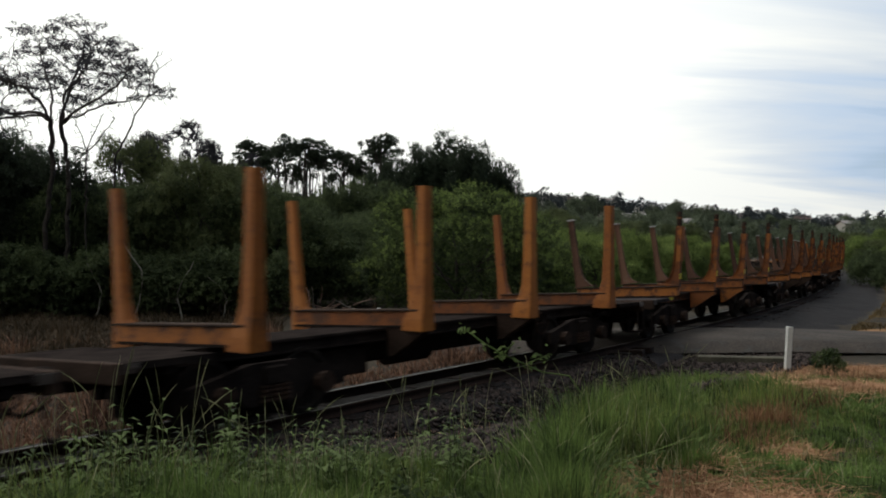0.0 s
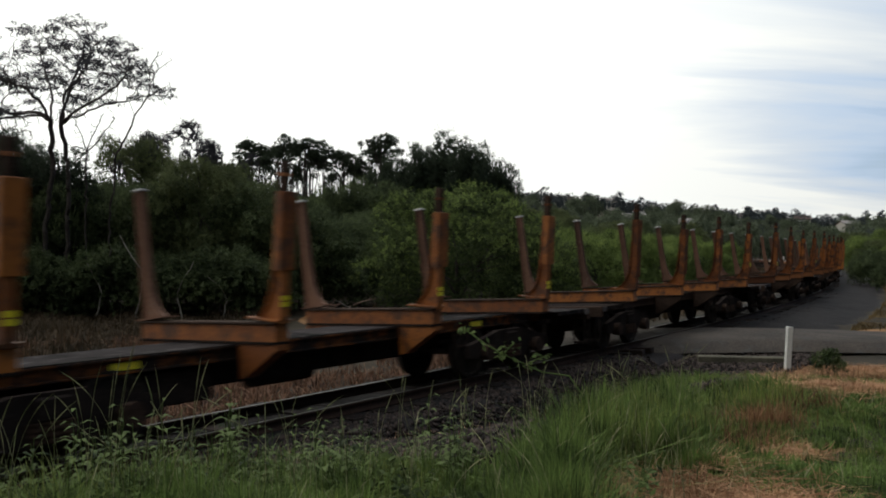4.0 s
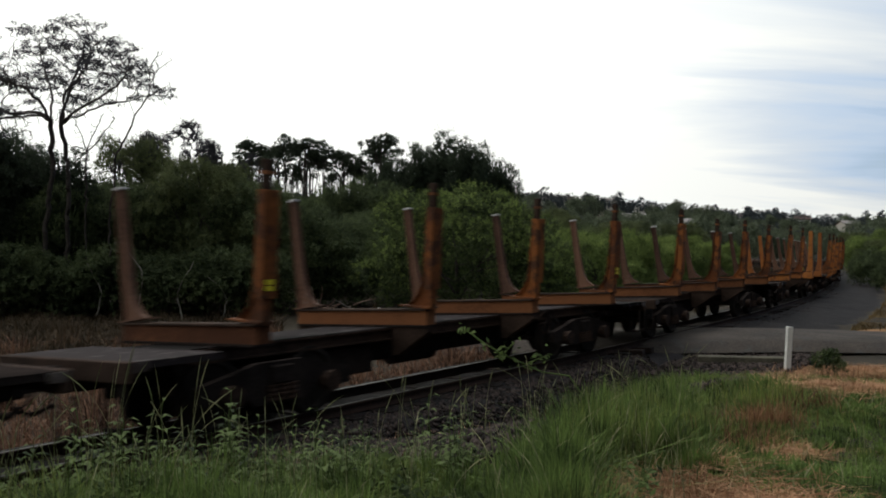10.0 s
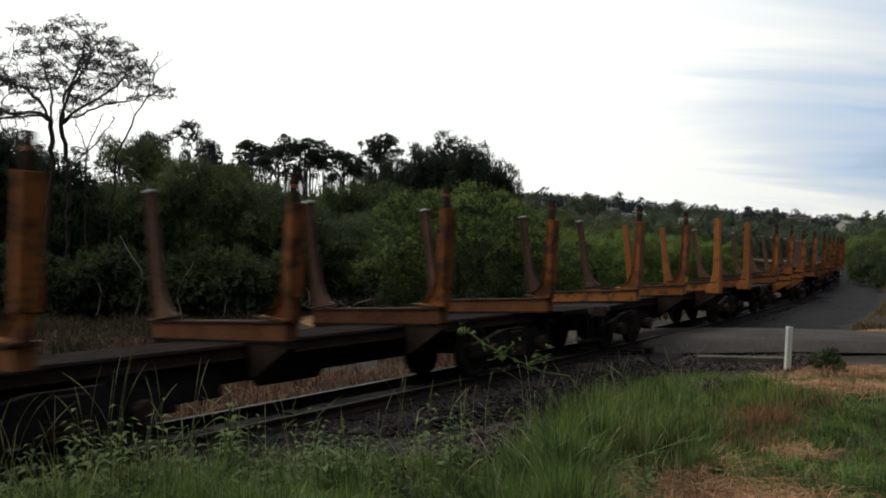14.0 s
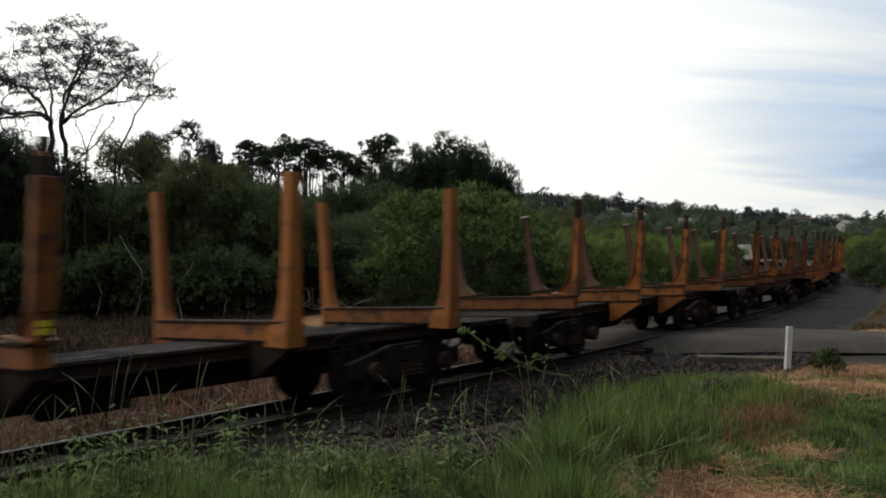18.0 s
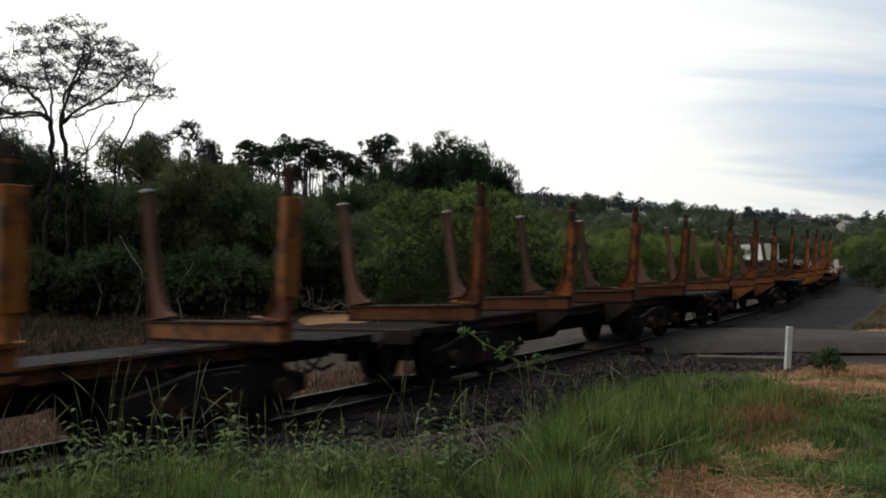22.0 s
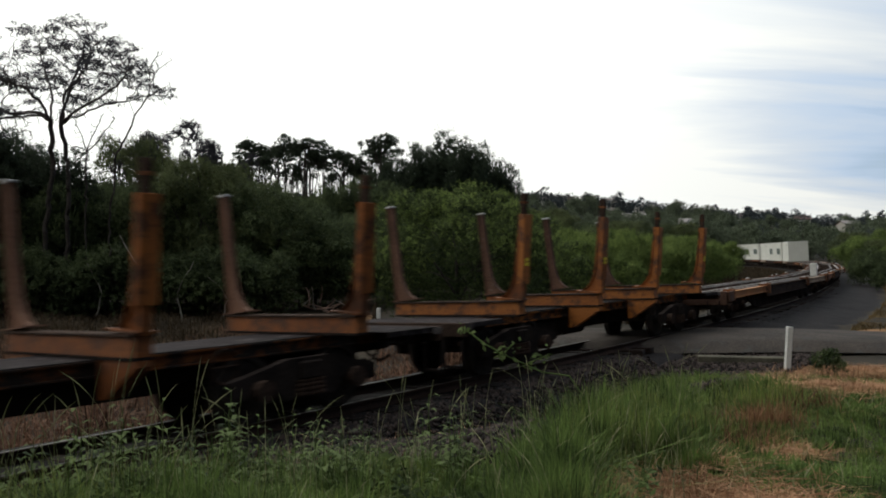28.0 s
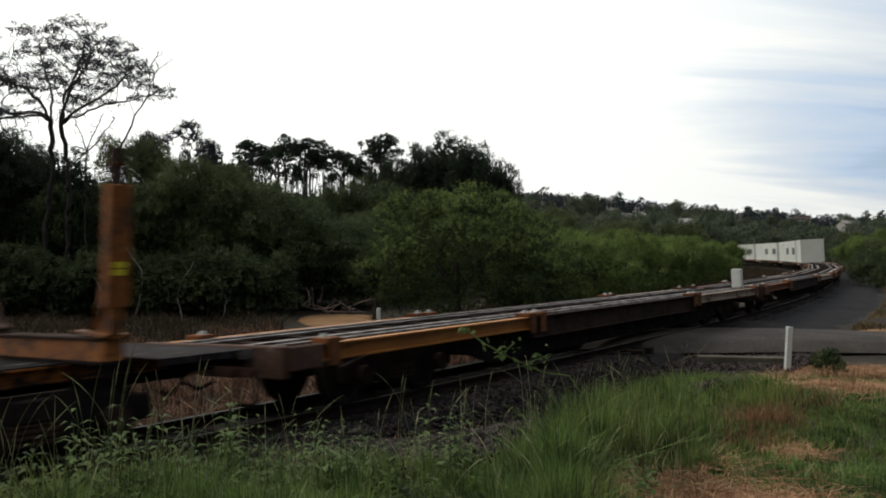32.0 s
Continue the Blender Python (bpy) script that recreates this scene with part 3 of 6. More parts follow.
def add_post(wagon, x, side, material, sleeve_material, top=3.0, sleeve_low=0.27, reflect=0.57):
    """A built-up stake: flanged column with a swept foot; on the near side an outer sleeve plate and a bare dark upper end."""
    bz = BOLSTER_TOP
    near = side < 0
    h = top - bz
    shaft = h - 0.02 if not near else h - 0.34
    outer = 1.41
    w = 0.062 if near else 0.05
    bm = bmesh.new()
    inner = [(1.295, shaft), (1.28, 0.95), (1.262, 0.55), (1.235, 0.34), (1.175, 0.18), (1.09, 0.075), (1.00, 0.02), (0.96, 0.0)]
    add_prism(bm, [(side * y, bz + z) for y, z in inner] + [(side * outer, bz), (side * outer, bz + shaft)], "x", x - 0.016, x + 0.016)
    for (y0, z0), (y1, z1) in zip(inner, inner[1:]):
        add_prism(bm, [(side * y0, bz + z0), (side * y1, bz + z1), (side * (y1 + 0.02), bz + z1 + 0.012), (side * (y0 + 0.02), bz + z0)], "x", x - w, x + w)
    add_box(bm, x - w, x + w, *sorted((side * outer, side * (outer + 0.02))), bz - 0.02, bz + shaft)
    add_box(bm, x - 0.13, x + 0.13, *sorted((side * 0.93, side * 1.43)), bz, bz + 0.02)
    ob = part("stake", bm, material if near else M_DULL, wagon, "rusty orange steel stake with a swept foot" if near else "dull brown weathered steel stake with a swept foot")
    if not near:
        bm = bmesh.new()
        add_box(bm, x - w - 0.012, x + w + 0.012, *sorted((side * 1.275, side * 1.44)), top - 0.02, top + 0.012, 0.006)
        part("cap", bm, M_GALV, ob, "pale worn steel cap")
        return ob
    bm = bmesh.new()          # bare upper end
    add_box(bm, x - 0.05, x + 0.05, *sorted((side * 1.31, side * 1.40)), bz + shaft - 0.1, top, 0.008)
    ext = part("stake_extension", bm, M_DARKSTEEL, ob, "dark bare steel upper end")
    bm = bmesh.new()
    add_box(bm, x - 0.056, x + 0.056, *sorted((side * 1.303, side * 1.407)), top - 0.17, top - 0.13, 0.004)
    part("collar", bm, M_RUST, ob)
    bm = bmesh.new()
    lo, hi = bz + sleeve_low, bz + shaft
    y0, y1 = side * (outer + 0.02), side * (outer + 0.042)
    add_box(bm, x - 0.112, x + 0.112, *sorted((y0, y1)), lo, hi, 0.006)
    for q in (-0.112, 0.092):
        add_box(bm, x + q, x + q + 0.02, *sorted((side * 1.345, y0)), lo, hi)
    part("sleeve", bm, sleeve_material, ob, "wide orange sleeve plate")
    if reflect is None:
        return ob
    bm = bmesh.new()
    y0, y1 = (y1, side * (outer + 0.050)) if reflect > sleeve_low else (side * (outer + 0.02), side * (outer + 0.028))
    add_box(bm, x - 0.06, x + 0.06, *sorted((y0, y1)), bz + reflect, bz + reflect + 0.055)
    add_box(bm, x - 0.06, x + 0.06, *sorted((y0, y1)), bz + reflect + 0.07, bz + reflect + 0.125)
    part("reflector", bm, M_REFLECT, ob, "yellow reflective patch")
    return ob


def add_plain_post(wagon, x, side, material, top=POST_TOP):
    """The heavier kind: a tapered box stake let down over the end of its beam."""
    bm = bmesh.new()
    lo = BOLSTER_LOW - 0.05
    rows = [(lo, 1.06, 0.17), (lo + 0.16, 1.09, 0.165), (lo + 0.34, 1.19, 0.135), (lo + 0.55, 1.24, 0.115), (lo + 1.1, 1.265, 0.10), (top, 1.285, 0.09)]
    rings = []
    for z, y, w in rows:
        w *= 0.88 if side < 0 else 0.6
        rings.append([bm.verts.new(p) for p in ((x - w, side * y, z), (x + w, side * y, z), (x + w, side * 1.43, z), (x - w, side * 1.43, z))])
    for a, b in zip(rings, rings[1:]):
        for i in range(4):
            bm.faces.new((a[i], a[(i + 1) % 4], b[(i + 1) % 4], b[i]))
    bm.faces.new(rings[0]), bm.faces.new(rings[-1])
    bmesh.ops.recalc_face_normals(bm, faces=bm.faces)
    bmesh.ops.bevel(bm, geom=[e for e in bm.edges if abs(e.verts[0].co.z - e.verts[1].co.z) > 0.1], offset=0.012, segments=1, affect="EDGES")
    return part("stake", bm, material, wagon, "bright orange tapered box stake")


def lean_out(post, side, degrees):
    """Stakes stand slightly splayed on their beam."""
    post.matrix_basis = pose(0, side * 1.31, BOLSTER_TOP, -side * degrees) @ pose(0, -side * 1.42, -BOLSTER_TOP)


BOGIES = 3.95
BOLSTERS = (-4.525, -1.475, 1.445, 4.525)


def add_beam(bm, x0, x1, side, in_lip, in_web, out_web, out_lip, z0, z1, lip):
    """A rolled steel beam with flanges, along x."""
    pts = [(in_lip, z1), (out_lip, z1), (out_lip, z1 - lip), (out_web, z1 - lip), (out_web, z0 + lip), (out_lip, z0 + lip), (out_lip, z0), (in_lip, z0),
           (in_lip, z0 + lip), (in_web, z0 + lip), (in_web, z1 - lip), (in_lip, z1 - lip)]
    add_prism(bm, [(side * y, z) for y, z in pts], "x", x0, x1)


def log_wagon(plain=(False,) * 4, sill=M_RUST, dark_deck=False, post_mat=M_ORANGE, tops=(3.0,) * 4, marks=(), sleeve_low=0.27, reflect=0.57, shown=(True,) * 4, worn_beams=False, label=""):
    w = thing("log_wagon", Matrix(), label or "empty orange log wagon with four beams and upright stakes", "log wagon", "log wagons of the train")
    for x in (-5.55, -3.1, -1.475, 0, 1.475, 3.1, 5.55):      # cross ties inside the spine and under the end platforms
        bm = bmesh.new()
        add_box(bm, x - 0.05, x + 0.05, -1.18 if abs(x) > 5 else -0.545, 1.18 if abs(x) > 5 else 0.545, 0.80, 0.922)
        part("cross_tie", bm, M_GRIME, w)
    bm = bmesh.new()      # dark equipment box slung under the spine
    add_box(bm, -2.75, -1.85, -0.50, 0.30, 0.36, 0.735, 0.02)
    part("equipment_box", bm, M_GRIME, w)
    bm = bmesh.new()      # deep dark centre sill
    add_prism(bm, [(-6.08, 0.92), (-6.08, 0.62), (-2.9, 0.62), (-2.2, 0.46), (2.2, 0.46), (2.9, 0.62), (6.08, 0.62), (6.08, 0.92)], "y", -0.2, 0.2)
    part("centre_sill", bm, M_GRIME, w)
    for side in (1, -1):  # light side sills along the spine
        bm = bmesh.new()
        add_beam(bm, -6.09, 6.09, side, 0.50, 0.55, 0.58, 0.62, 0.785, 0.947, 0.02)
        part("side_sill", bm, sill, w, "narrow side sill with rust and old paint")
    for x in BOLSTERS[1:3]:   # tapered brackets that carry the two middle beams
        for side in (1, -1):
            bm = bmesh.new()
            add_prism(bm, [(side * 0.625, 0.962), (side * 1.27, 0.962), (side * 1.27, 0.90), (side * 0.72, 0.56), (side * 0.625, 0.56)], "x", x - 0.09, x + 0.09)
            part("outrigger", bm, M_ORANGE if sill is M_PATCHY else M_DARKSTEEL, w, "tapered steel bracket under a beam")
    edges = [-5.05, -3.2, -1.6, 0.0, 1.6, 3.2, 5.05]
    for a, b in zip(edges, edges[1:]):
        bm = bmesh.new()
        add_box(bm, a + 0.006, b - 0.006, -0.60, 0.60, 0.949, 0.963, 0.003)
        part("deck_plate", bm, M_GRIME if dark_deck else M_DECK, w)
    for way in (1, -1):
        bm = bmesh.new()
        add_box(bm, *sorted((way * 5.06, way * 6.10)), -1.24, 1.24, 0.945, 0.963, 0.004)
        add_box(bm, *sorted((way * 5.06, way * 6.10)), -1.24, -1.20, 0.89, 0.944)
        add_box(bm, *sorted((way * 5.06, way * 6.10)), 1.20, 1.24, 0.89, 0.944)
        part("end_platform", bm, M_GRIME if dark_deck else M_DECK, w, "scuffed dark steel end platform")
        bm = bmesh.new()
        add_box(bm, *sorted((way * 6.10, way * 6.20)), -1.25, 1.25, 0.76, 0.966, 0.01)
        hs = part("headstock", bm, M_DARKSTEEL, w)
        bm = bmesh.new()
        add_box(bm, *sorted((way * 5.98, way * 6.16)), -1.262, -1.252, 0.86, 0.955)
        part("white_marking", bm, M_PALEDECK, hs, "white painted end patch")
        add_coupler(w, way * 6.20, way)
        for y in (1.05, -1.05):
            bm = bmesh.new()
            add_box(bm, *sorted((way * 6.20, way * 6.26)), y - 0.17, y + 0.17, 0.30, 0.34)
            for q in (-0.17, 0.15):
                add_box(bm, *sorted((way * 6.20, way * 6.24)), y + q, y + q + 0.02, 0.33, 0.72)
            part("shunter_step", bm, M_GRIME, w)
    for x in marks:       # yellow reflectors low on the spine
        bm = bmesh.new()
        add_box(bm, x - 0.16, x + 0.16, -0.588, -0.581, 0.82, 0.90)
        part("side_reflector", bm, M_REFLECT, w, "yellow reflective strip")
    for i, x in enumerate(BOLSTERS):
        add_bolster(w, x, M_RUST if worn_beams else M_ORANGE, plain[i])
        for side in (-1, 1):
            if plain[i]:
                lean_out(add_plain_post(w, x, side, M_BRIGHT), side, 2.5)
            else:
                lean_out(add_post(w, x, side, post_mat, post_mat, tops[i] if side < 0 else 2.95, sleeve_low, reflect if shown[i] else None), side, 5.2)
    add_bogie(w, -BOGIES, 1.55), add_bogie(w, BOGIES, 1.55)
    bm = bmesh.new()      # brake gear between the bogies
    add_rod(bm, (-0.9, 0.0, 0.50), (0.1, 0.0, 0.50), 0.17, seg=14)
    add_rod(bm, (0.1, 0.0, 0.50), (3.2, 0.0, 0.50), 0.025, seg=6)
    add_rod(bm, (-3.2, 0.0, 0.5), (-0.9, 0.0, 0.5), 0.03, seg=6)
    part("brake_cylinder", bm, M_GRIME, w)
    bm = bmesh.new()      # handbrake wheel low on the side
    for i in range(16):
        a, b = i * math.pi / 8, (i + 1) * math.pi / 8
        add_rod(bm, (2.9 + 0.2 * math.cos(a), -0.62, 0.72 + 0.2 * math.sin(a)), (2.9 + 0.2 * math.cos(b), -0.62, 0.72 + 0.2 * math.sin(b)), 0.016, seg=5)
    for a in (0, math.pi / 2):
        add_rod(bm, (2.9 - 0.2 * math.cos(a), -0.62, 0.72 - 0.2 * math.sin(a)), (2.9 + 0.2 * math.cos(a), -0.62, 0.72 + 0.2 * math.sin(a)), 0.012, seg=5)
    add_rod(bm, (2.9, -0.41, 0.72), (2.9, -0.63, 0.72), 0.02, seg=6)
    part("handbrake_wheel", bm, M_DARKSTEEL, w)
    return w


FLAT_LONG = 20.4


def flat_wagon(stand_at=None, front_mat=M_RUST, rear_mat=M_RUST, label=""):
    w = thing("container_flat_wagon", Matrix(), label or "empty skeletal container flat wagon, ochre and brown", "flat wagon", "container flat wagons of the train")
    h = FLAT_LONG / 2 - 0.35
    xf = -h - (0.28 if stand_at is not None else 0.0)      # the leading end
    for side in (1, -1):
        for a, b, mat in ((xf, -4.45, front_mat), (-4.45, 3.95, M_DARKSTEEL), (3.95, h, rear_mat)):
            bm = bmesh.new()
            deep = 0.56 if mat is M_DARKSTEEL else 0.72
            add_beam(bm, a, b, side, 1.10, 1.12, 1.22, 1.28, deep, 0.925, 0.022)
            part("side_sill", bm, mat, w, "ochre painted side sill" if mat is M_YELLOW else "brown weathered side sill")
    bm = bmesh.new()
    add_prism(bm, [(xf, 0.88), (xf, 0.55), (-6.2, 0.55), (-5.0, 0.30), (5.0, 0.30), (6.2, 0.55), (h, 0.55), (h, 0.88)], "y", -0.32, 0.32)
    part("centre_sill", bm, M_GRIME, w)
    for y in (-1.06, 1.06):       # deep fish-bellied girders between the bogies
        bm = bmesh.new()
        add_prism(bm, [(-7.2, 0.90), (-6.6, 0.56), (-5.6, 0.26), (5.6, 0.26), (6.6, 0.56), (7.2, 0.90)], "y", y - 0.02, y + 0.02)
        part("belly_girder", bm, M_GRIME, w, "deep dark fish-bellied girder")
    x = -h + 0.4
    while x < h - 0.2:
        bm = bmesh.new()
        add_box(bm, x - 0.06, x + 0.06, -1.115, 1.115, 0.78, 0.905)
        part("cross_member", bm, M_DARKSTEEL, w)
        x += 0.92
    for y in (-0.88, -0.45, 0.45, 0.88):
        bm = bmesh.new()
        add_box(bm, xf + 0.05, h - 0.05, y - 0.07, y + 0.07, 0.907, 0.938, 0.004)
        part("deck_rail", bm, M_PALEDECK, w, "scuffed pale deck strip")
    for x in (xf + 0.70, -4.55, -4.2, 3.8, 4.15, h - 0.25):
        for side in (1, -1):
            bm = bmesh.new()
            add_box(bm, x - 0.13, x + 0.13, *sorted((side * 1.02, side * 1.31)), 0.926, 0.99, 0.01)
            add_box(bm, x - 0.09, x + 0.09, *sorted((side * 1.285, side * 1.31)), 0.66, 0.926)
            lock = part("twistlock_bracket", bm, M_RUST, w, "rusty container corner bracket")
            bm = bmesh.new()
            add_rod(bm, (x, side * 1.13, 0.99), (x, side * 1.13, 1.04), 0.05, 0.03, 8)
            part("twistlock", bm, M_GALV, lock)
    for way in (1, -1):
        bm = bmesh.new()
        end = h if way > 0 else xf
        add_box(bm, *sorted((end, end + way * 0.12)), -1.28, 1.28, 0.58, 0.95, 0.012)
        part("headstock", bm, M_DULL if way < 0 and stand_at is not None else M_DARKSTEEL, w)
        add_coupler(w, end + way * 0.12, way)
    bm = bmesh.new()      # pale casting at the near corner
    add_box(bm, xf - 0.06, xf + 0.46, -1.36, -1.285, 0.66, 0.95, 0.02)
    part("corner_casting", bm, M_DULL, w, "dull tan steel corner plate")
    if stand_at is not None:
        x = stand_at
        bm = bmesh.new()
        add_box(bm, x - 0.11, x + 0.11, -0.95, -0.66, 0.94, 1.53, 0.02)
        st = part("handbrake_stand", bm, M_WHITE, w, "pale handbrake column with a hoop rail")
        bm = bmesh.new()
        pts = [(x + 0.11, -0.78, 1.50), (x + 0.36, -0.78, 1.48), (x + 0.45, -0.78, 1.38), (x + 0.45, -0.78, 1.20), (x + 0.36, -0.78, 1.06), (x + 0.11, -0.78, 1.02)]
        for a, b in zip(pts, pts[1:]):
            add_rod(bm, a, b, 0.03, seg=6)
        part("hoop", bm, M_WHITE, st)
    add_bogie(w, -h + 2.2), add_bogie(w, h - 2.2)
    return w


def container(long, marks):
    c = thing("shipping_container", Matrix(), "off-white steel shipping container with small dark markings", "container", "containers at the end of the train")
    H, Wd = 2.62, 2.44
    a, b = -long / 2, long / 2
    bm = bmesh.new()
    for x in (a, b - 0.12):
        for y in (-Wd / 2, Wd / 2 - 0.12):
            add_box(bm, x, x + 0.12, y, y + 0.12, 0, H, 0.01)
    for y in (-Wd / 2, Wd / 2 - 0.08):
        add_box(bm, a + 0.121, b - 0.121, y, y + 0.08, 0.0, 0.14)
        add_box(bm, a + 0.121, b - 0.121, y, y + 0.08, H - 0.1, H)
    for x in (a, b - 0.08):
        add_box(bm, x, x + 0.08, -Wd / 2 + 0.121, Wd / 2 - 0.121, 0.0, 0.14)
        add_box(bm, x, x + 0.08, -Wd / 2 + 0.121, Wd / 2 - 0.121, H - 0.1, H)
    part("frame", bm, M_CREAM, c)
    for side in (1, -1):          # corrugated sides
        bm = bmesh.new()
        n = int((long - 0.26) / 0.14)
        xs = np.linspace(a + 0.125, b - 0.125, n * 2 + 1)
        rows = [[], []]
        for i, x in enumerate(xs):
            y = side * (Wd / 2 - (0.012 if i % 4 in (0, 1) else 0.045))
            rows[0].append(bm.verts.new((x, y, 0.14))), rows[1].append(bm.verts.new((x, y, H - 0.1)))
        for i in range(len(xs) - 1):
            bm.faces.new((rows[0][i], rows[0][i + 1], rows[1][i + 1], rows[1][i]))
        part("side_panel", bm, M_CREAM, c)
        for x, z, sw, sh in marks:
            bm = bmesh.new()
            add_box(bm, x - sw / 2, x + sw / 2, *sorted((side * (Wd / 2 - 0.012), side * (Wd / 2 + 0.004))), z - sh / 2, z + sh / 2)
            part("marking", bm, M_SIGNGREY, c, "small dark grey marking")
    for x, s in ((a, -1), (b, 1)):
        for y in (-0.545, 0.545):
            bm = bmesh.new()
            add_box(bm, *sorted((x - s * 0.02, x - s * 0.06)), y - 0.54, y + 0.54, 0.14, H - 0.1, 0.01)
            leaf = part("end_door", bm, M_CREAM, c)
            for q in (-0.28, 0.28):
                bm = bmesh.new()
                add_rod(bm, (x - s * 0.01, y + q, 0.16), (x - s * 0.01, y + q, H - 0.12), 0.018, seg=6)
                part("lock_rod", bm, M_CREAM, leaf)
    bm = bmesh.new()
    add_box(bm, a + 0.08, b - 0.08, -Wd / 2 + 0.08, Wd / 2 - 0.08, H - 0.05, H - 0.02)
    part("roof_panel", bm, M_CREAM, c)
    bm = bmesh.new()
    add_box(bm, a + 0.08, b - 0.08, -Wd / 2 + 0.08, Wd / 2 - 0.08, 0.06, 0.12)
    part("floor_panel", bm, M_GRIME, c)
    return c


TRAIN = []         # (thing, metres behind the zero mark, half the bogie spacing, own height)


def build_train():
    hi, mid, lo = 3.03, 2.97, 2.91
    off, on = False, True
    plain = log_wagon((True,) * 4, sill=M_GRIME, dark_deck=True, label="empty log wagon with heavy bright orange box stakes")
    lead = log_wagon(sill=M_PATCHY, tops=(mid, hi, lo, mid), marks=(-3.0, 3.4), sleeve_low=0.58, reflect=0.17, label="empty orange log wagon with yellow patches low on its stakes")
    second = log_wagon(post_mat=M_BROWN, sill=M_DARKSTEEL, dark_deck=True, tops=(hi, lo, mid, lo), reflect=0.36, shown=(off, off, off, on), label="empty rusty log wagon with one yellow stake patch")
    third = log_wagon(post_mat=M_BROWN, sill=M_DARKSTEEL, tops=(hi, mid, lo, mid), reflect=0.36, shown=(on, off, off, on), worn_beams=True, label="empty rusty log wagon with yellow patches on its end stakes")
    rusty = log_wagon(post_mat=M_BROWN, sill=M_DARKSTEEL, dark_deck=True, tops=(hi, lo, mid, lo), shown=(off,) * 4, worn_beams=True, label="empty rusty log wagon with dark spine beams")
    mixed = log_wagon((off, off, on, on), sill=M_DARKSTEEL, reflect=0.07, shown=(off, on, off, off), label="empty log wagon with two kinds of orange stakes")
    ochre = log_wagon(sill=M_PATCHY, tops=(mid, hi, lo, mid), shown=(off,) * 4, label="empty log wagon with patchy orange sills and tall orange stakes")
    tail = log_wagon(post_mat=M_BROWN, sill=M_PATCHY, tops=(mid, hi, lo, mid), shown=(off,) * 4, label="empty log wagon with patchy orange sills and stakes")
    last = log_wagon(sill=M_PATCHY, tops=(mid, hi, lo, mid), reflect=0.57, shown=(on, on, off, on), label="empty log wagon with patchy orange sills and yellow stake patches")
    kinds = [plain, lead, second, third, rusty, mixed, ochre, None, tail, last]
    copies = {-1: rusty, 7: rusty}
    for k in range(-1, 10):
        w = (kinds[k] if k >= 0 else None) or copy_thing(copies[k], Matrix())
        TRAIN.append((w, 5.06 + 12.88 * k, BOGIES, 0.0))
        if k in (0, 8):       # pale canisters on the rear platform of these two
            for x in (5.35, 5.62):
                bm = bmesh.new()
                add_lathe(bm, [(0.05, 0.962), (0.085, 0.975), (0.085, 1.10), (0.05, 1.14)], 12, pose(x, 0.30, 0))
                part("canister", bm, M_TAN, w, "small pale steel canister")
    first = flat_wagon(9.3, M_YELLOW, M_TAN, "empty container flat wagon with ochre and tan side sills")
    TRAIN.append((first, 127.50 + FLAT_LONG / 2, 7.65, 0.0))
    plain_flat = flat_wagon(None, M_RUST, M_TAN)
    TRAIN.append((plain_flat, 127.50 + FLAT_LONG * 1.5, 7.65, 0.0))
    for k in range(2, 8):
        TRAIN.append((copy_thing(plain_flat, Matrix()), 127.50 + FLAT_LONG * (k + 0.5), 7.65, 0.0))
    short = container(6.06, [(-1.9, 2.25, 0.9, 0.10)])
    long = container(12.19, [(-3.6, 1.35, 2.6, 0.85), (3.2, 1.35, 2.6, 0.85)])
    loads = [(short, 0.0, 3.03), (long, 7.8, 6.1), (short, 20.1, 3.03), (long, 28.2, 6.1), (short, 40.5, 3.03), (long, 48.6, 6.1)]
    for i, (kind, at, half) in enumerate(loads):
        c = kind if i < 2 else copy_thing(kind, Matrix())
        TRAIN.append((c, CONTAINER_FRONT + at + half, half * 0.66, 0.99))


CONTAINER_FRONT = 222.2
build_train()


# ---------------------------------------------------------------- plants
def leaf_quads(r, pos, out, size, droop=0.25, wild=0.7, slim=0.5):
    """One pointed leaf (a bent four-cornered blade) at each place, facing roughly outwards."""
    n = len(pos)
    nrm = out + r.normal(0, wild, (n, 3))
    nrm /= np.linalg.norm(nrm, axis=1, keepdims=True) + 1e-9
    t = np.cross(nrm, r.normal(0, 1, (n, 3)))
    t /= np.linalg.norm(t, axis=1, keepdims=True) + 1e-9
    t[:, 2] -= droop
    s = np.cross(nrm, t)
    s /= np.linalg.norm(s, axis=1, keepdims=True) + 1e-9
    L = (size * r.uniform(0.6, 1.3, n))[:, None]
    a, tip = pos, pos + t * L
    mid = pos + t * L * 0.5 + nrm * L * 0.08
    v = np.stack([a, mid + s * L * slim * 0.5, tip, mid - s * L * slim * 0.5], axis=1).reshape(-1, 3)
    return v, np.arange(n * 4).reshape(n, 4)


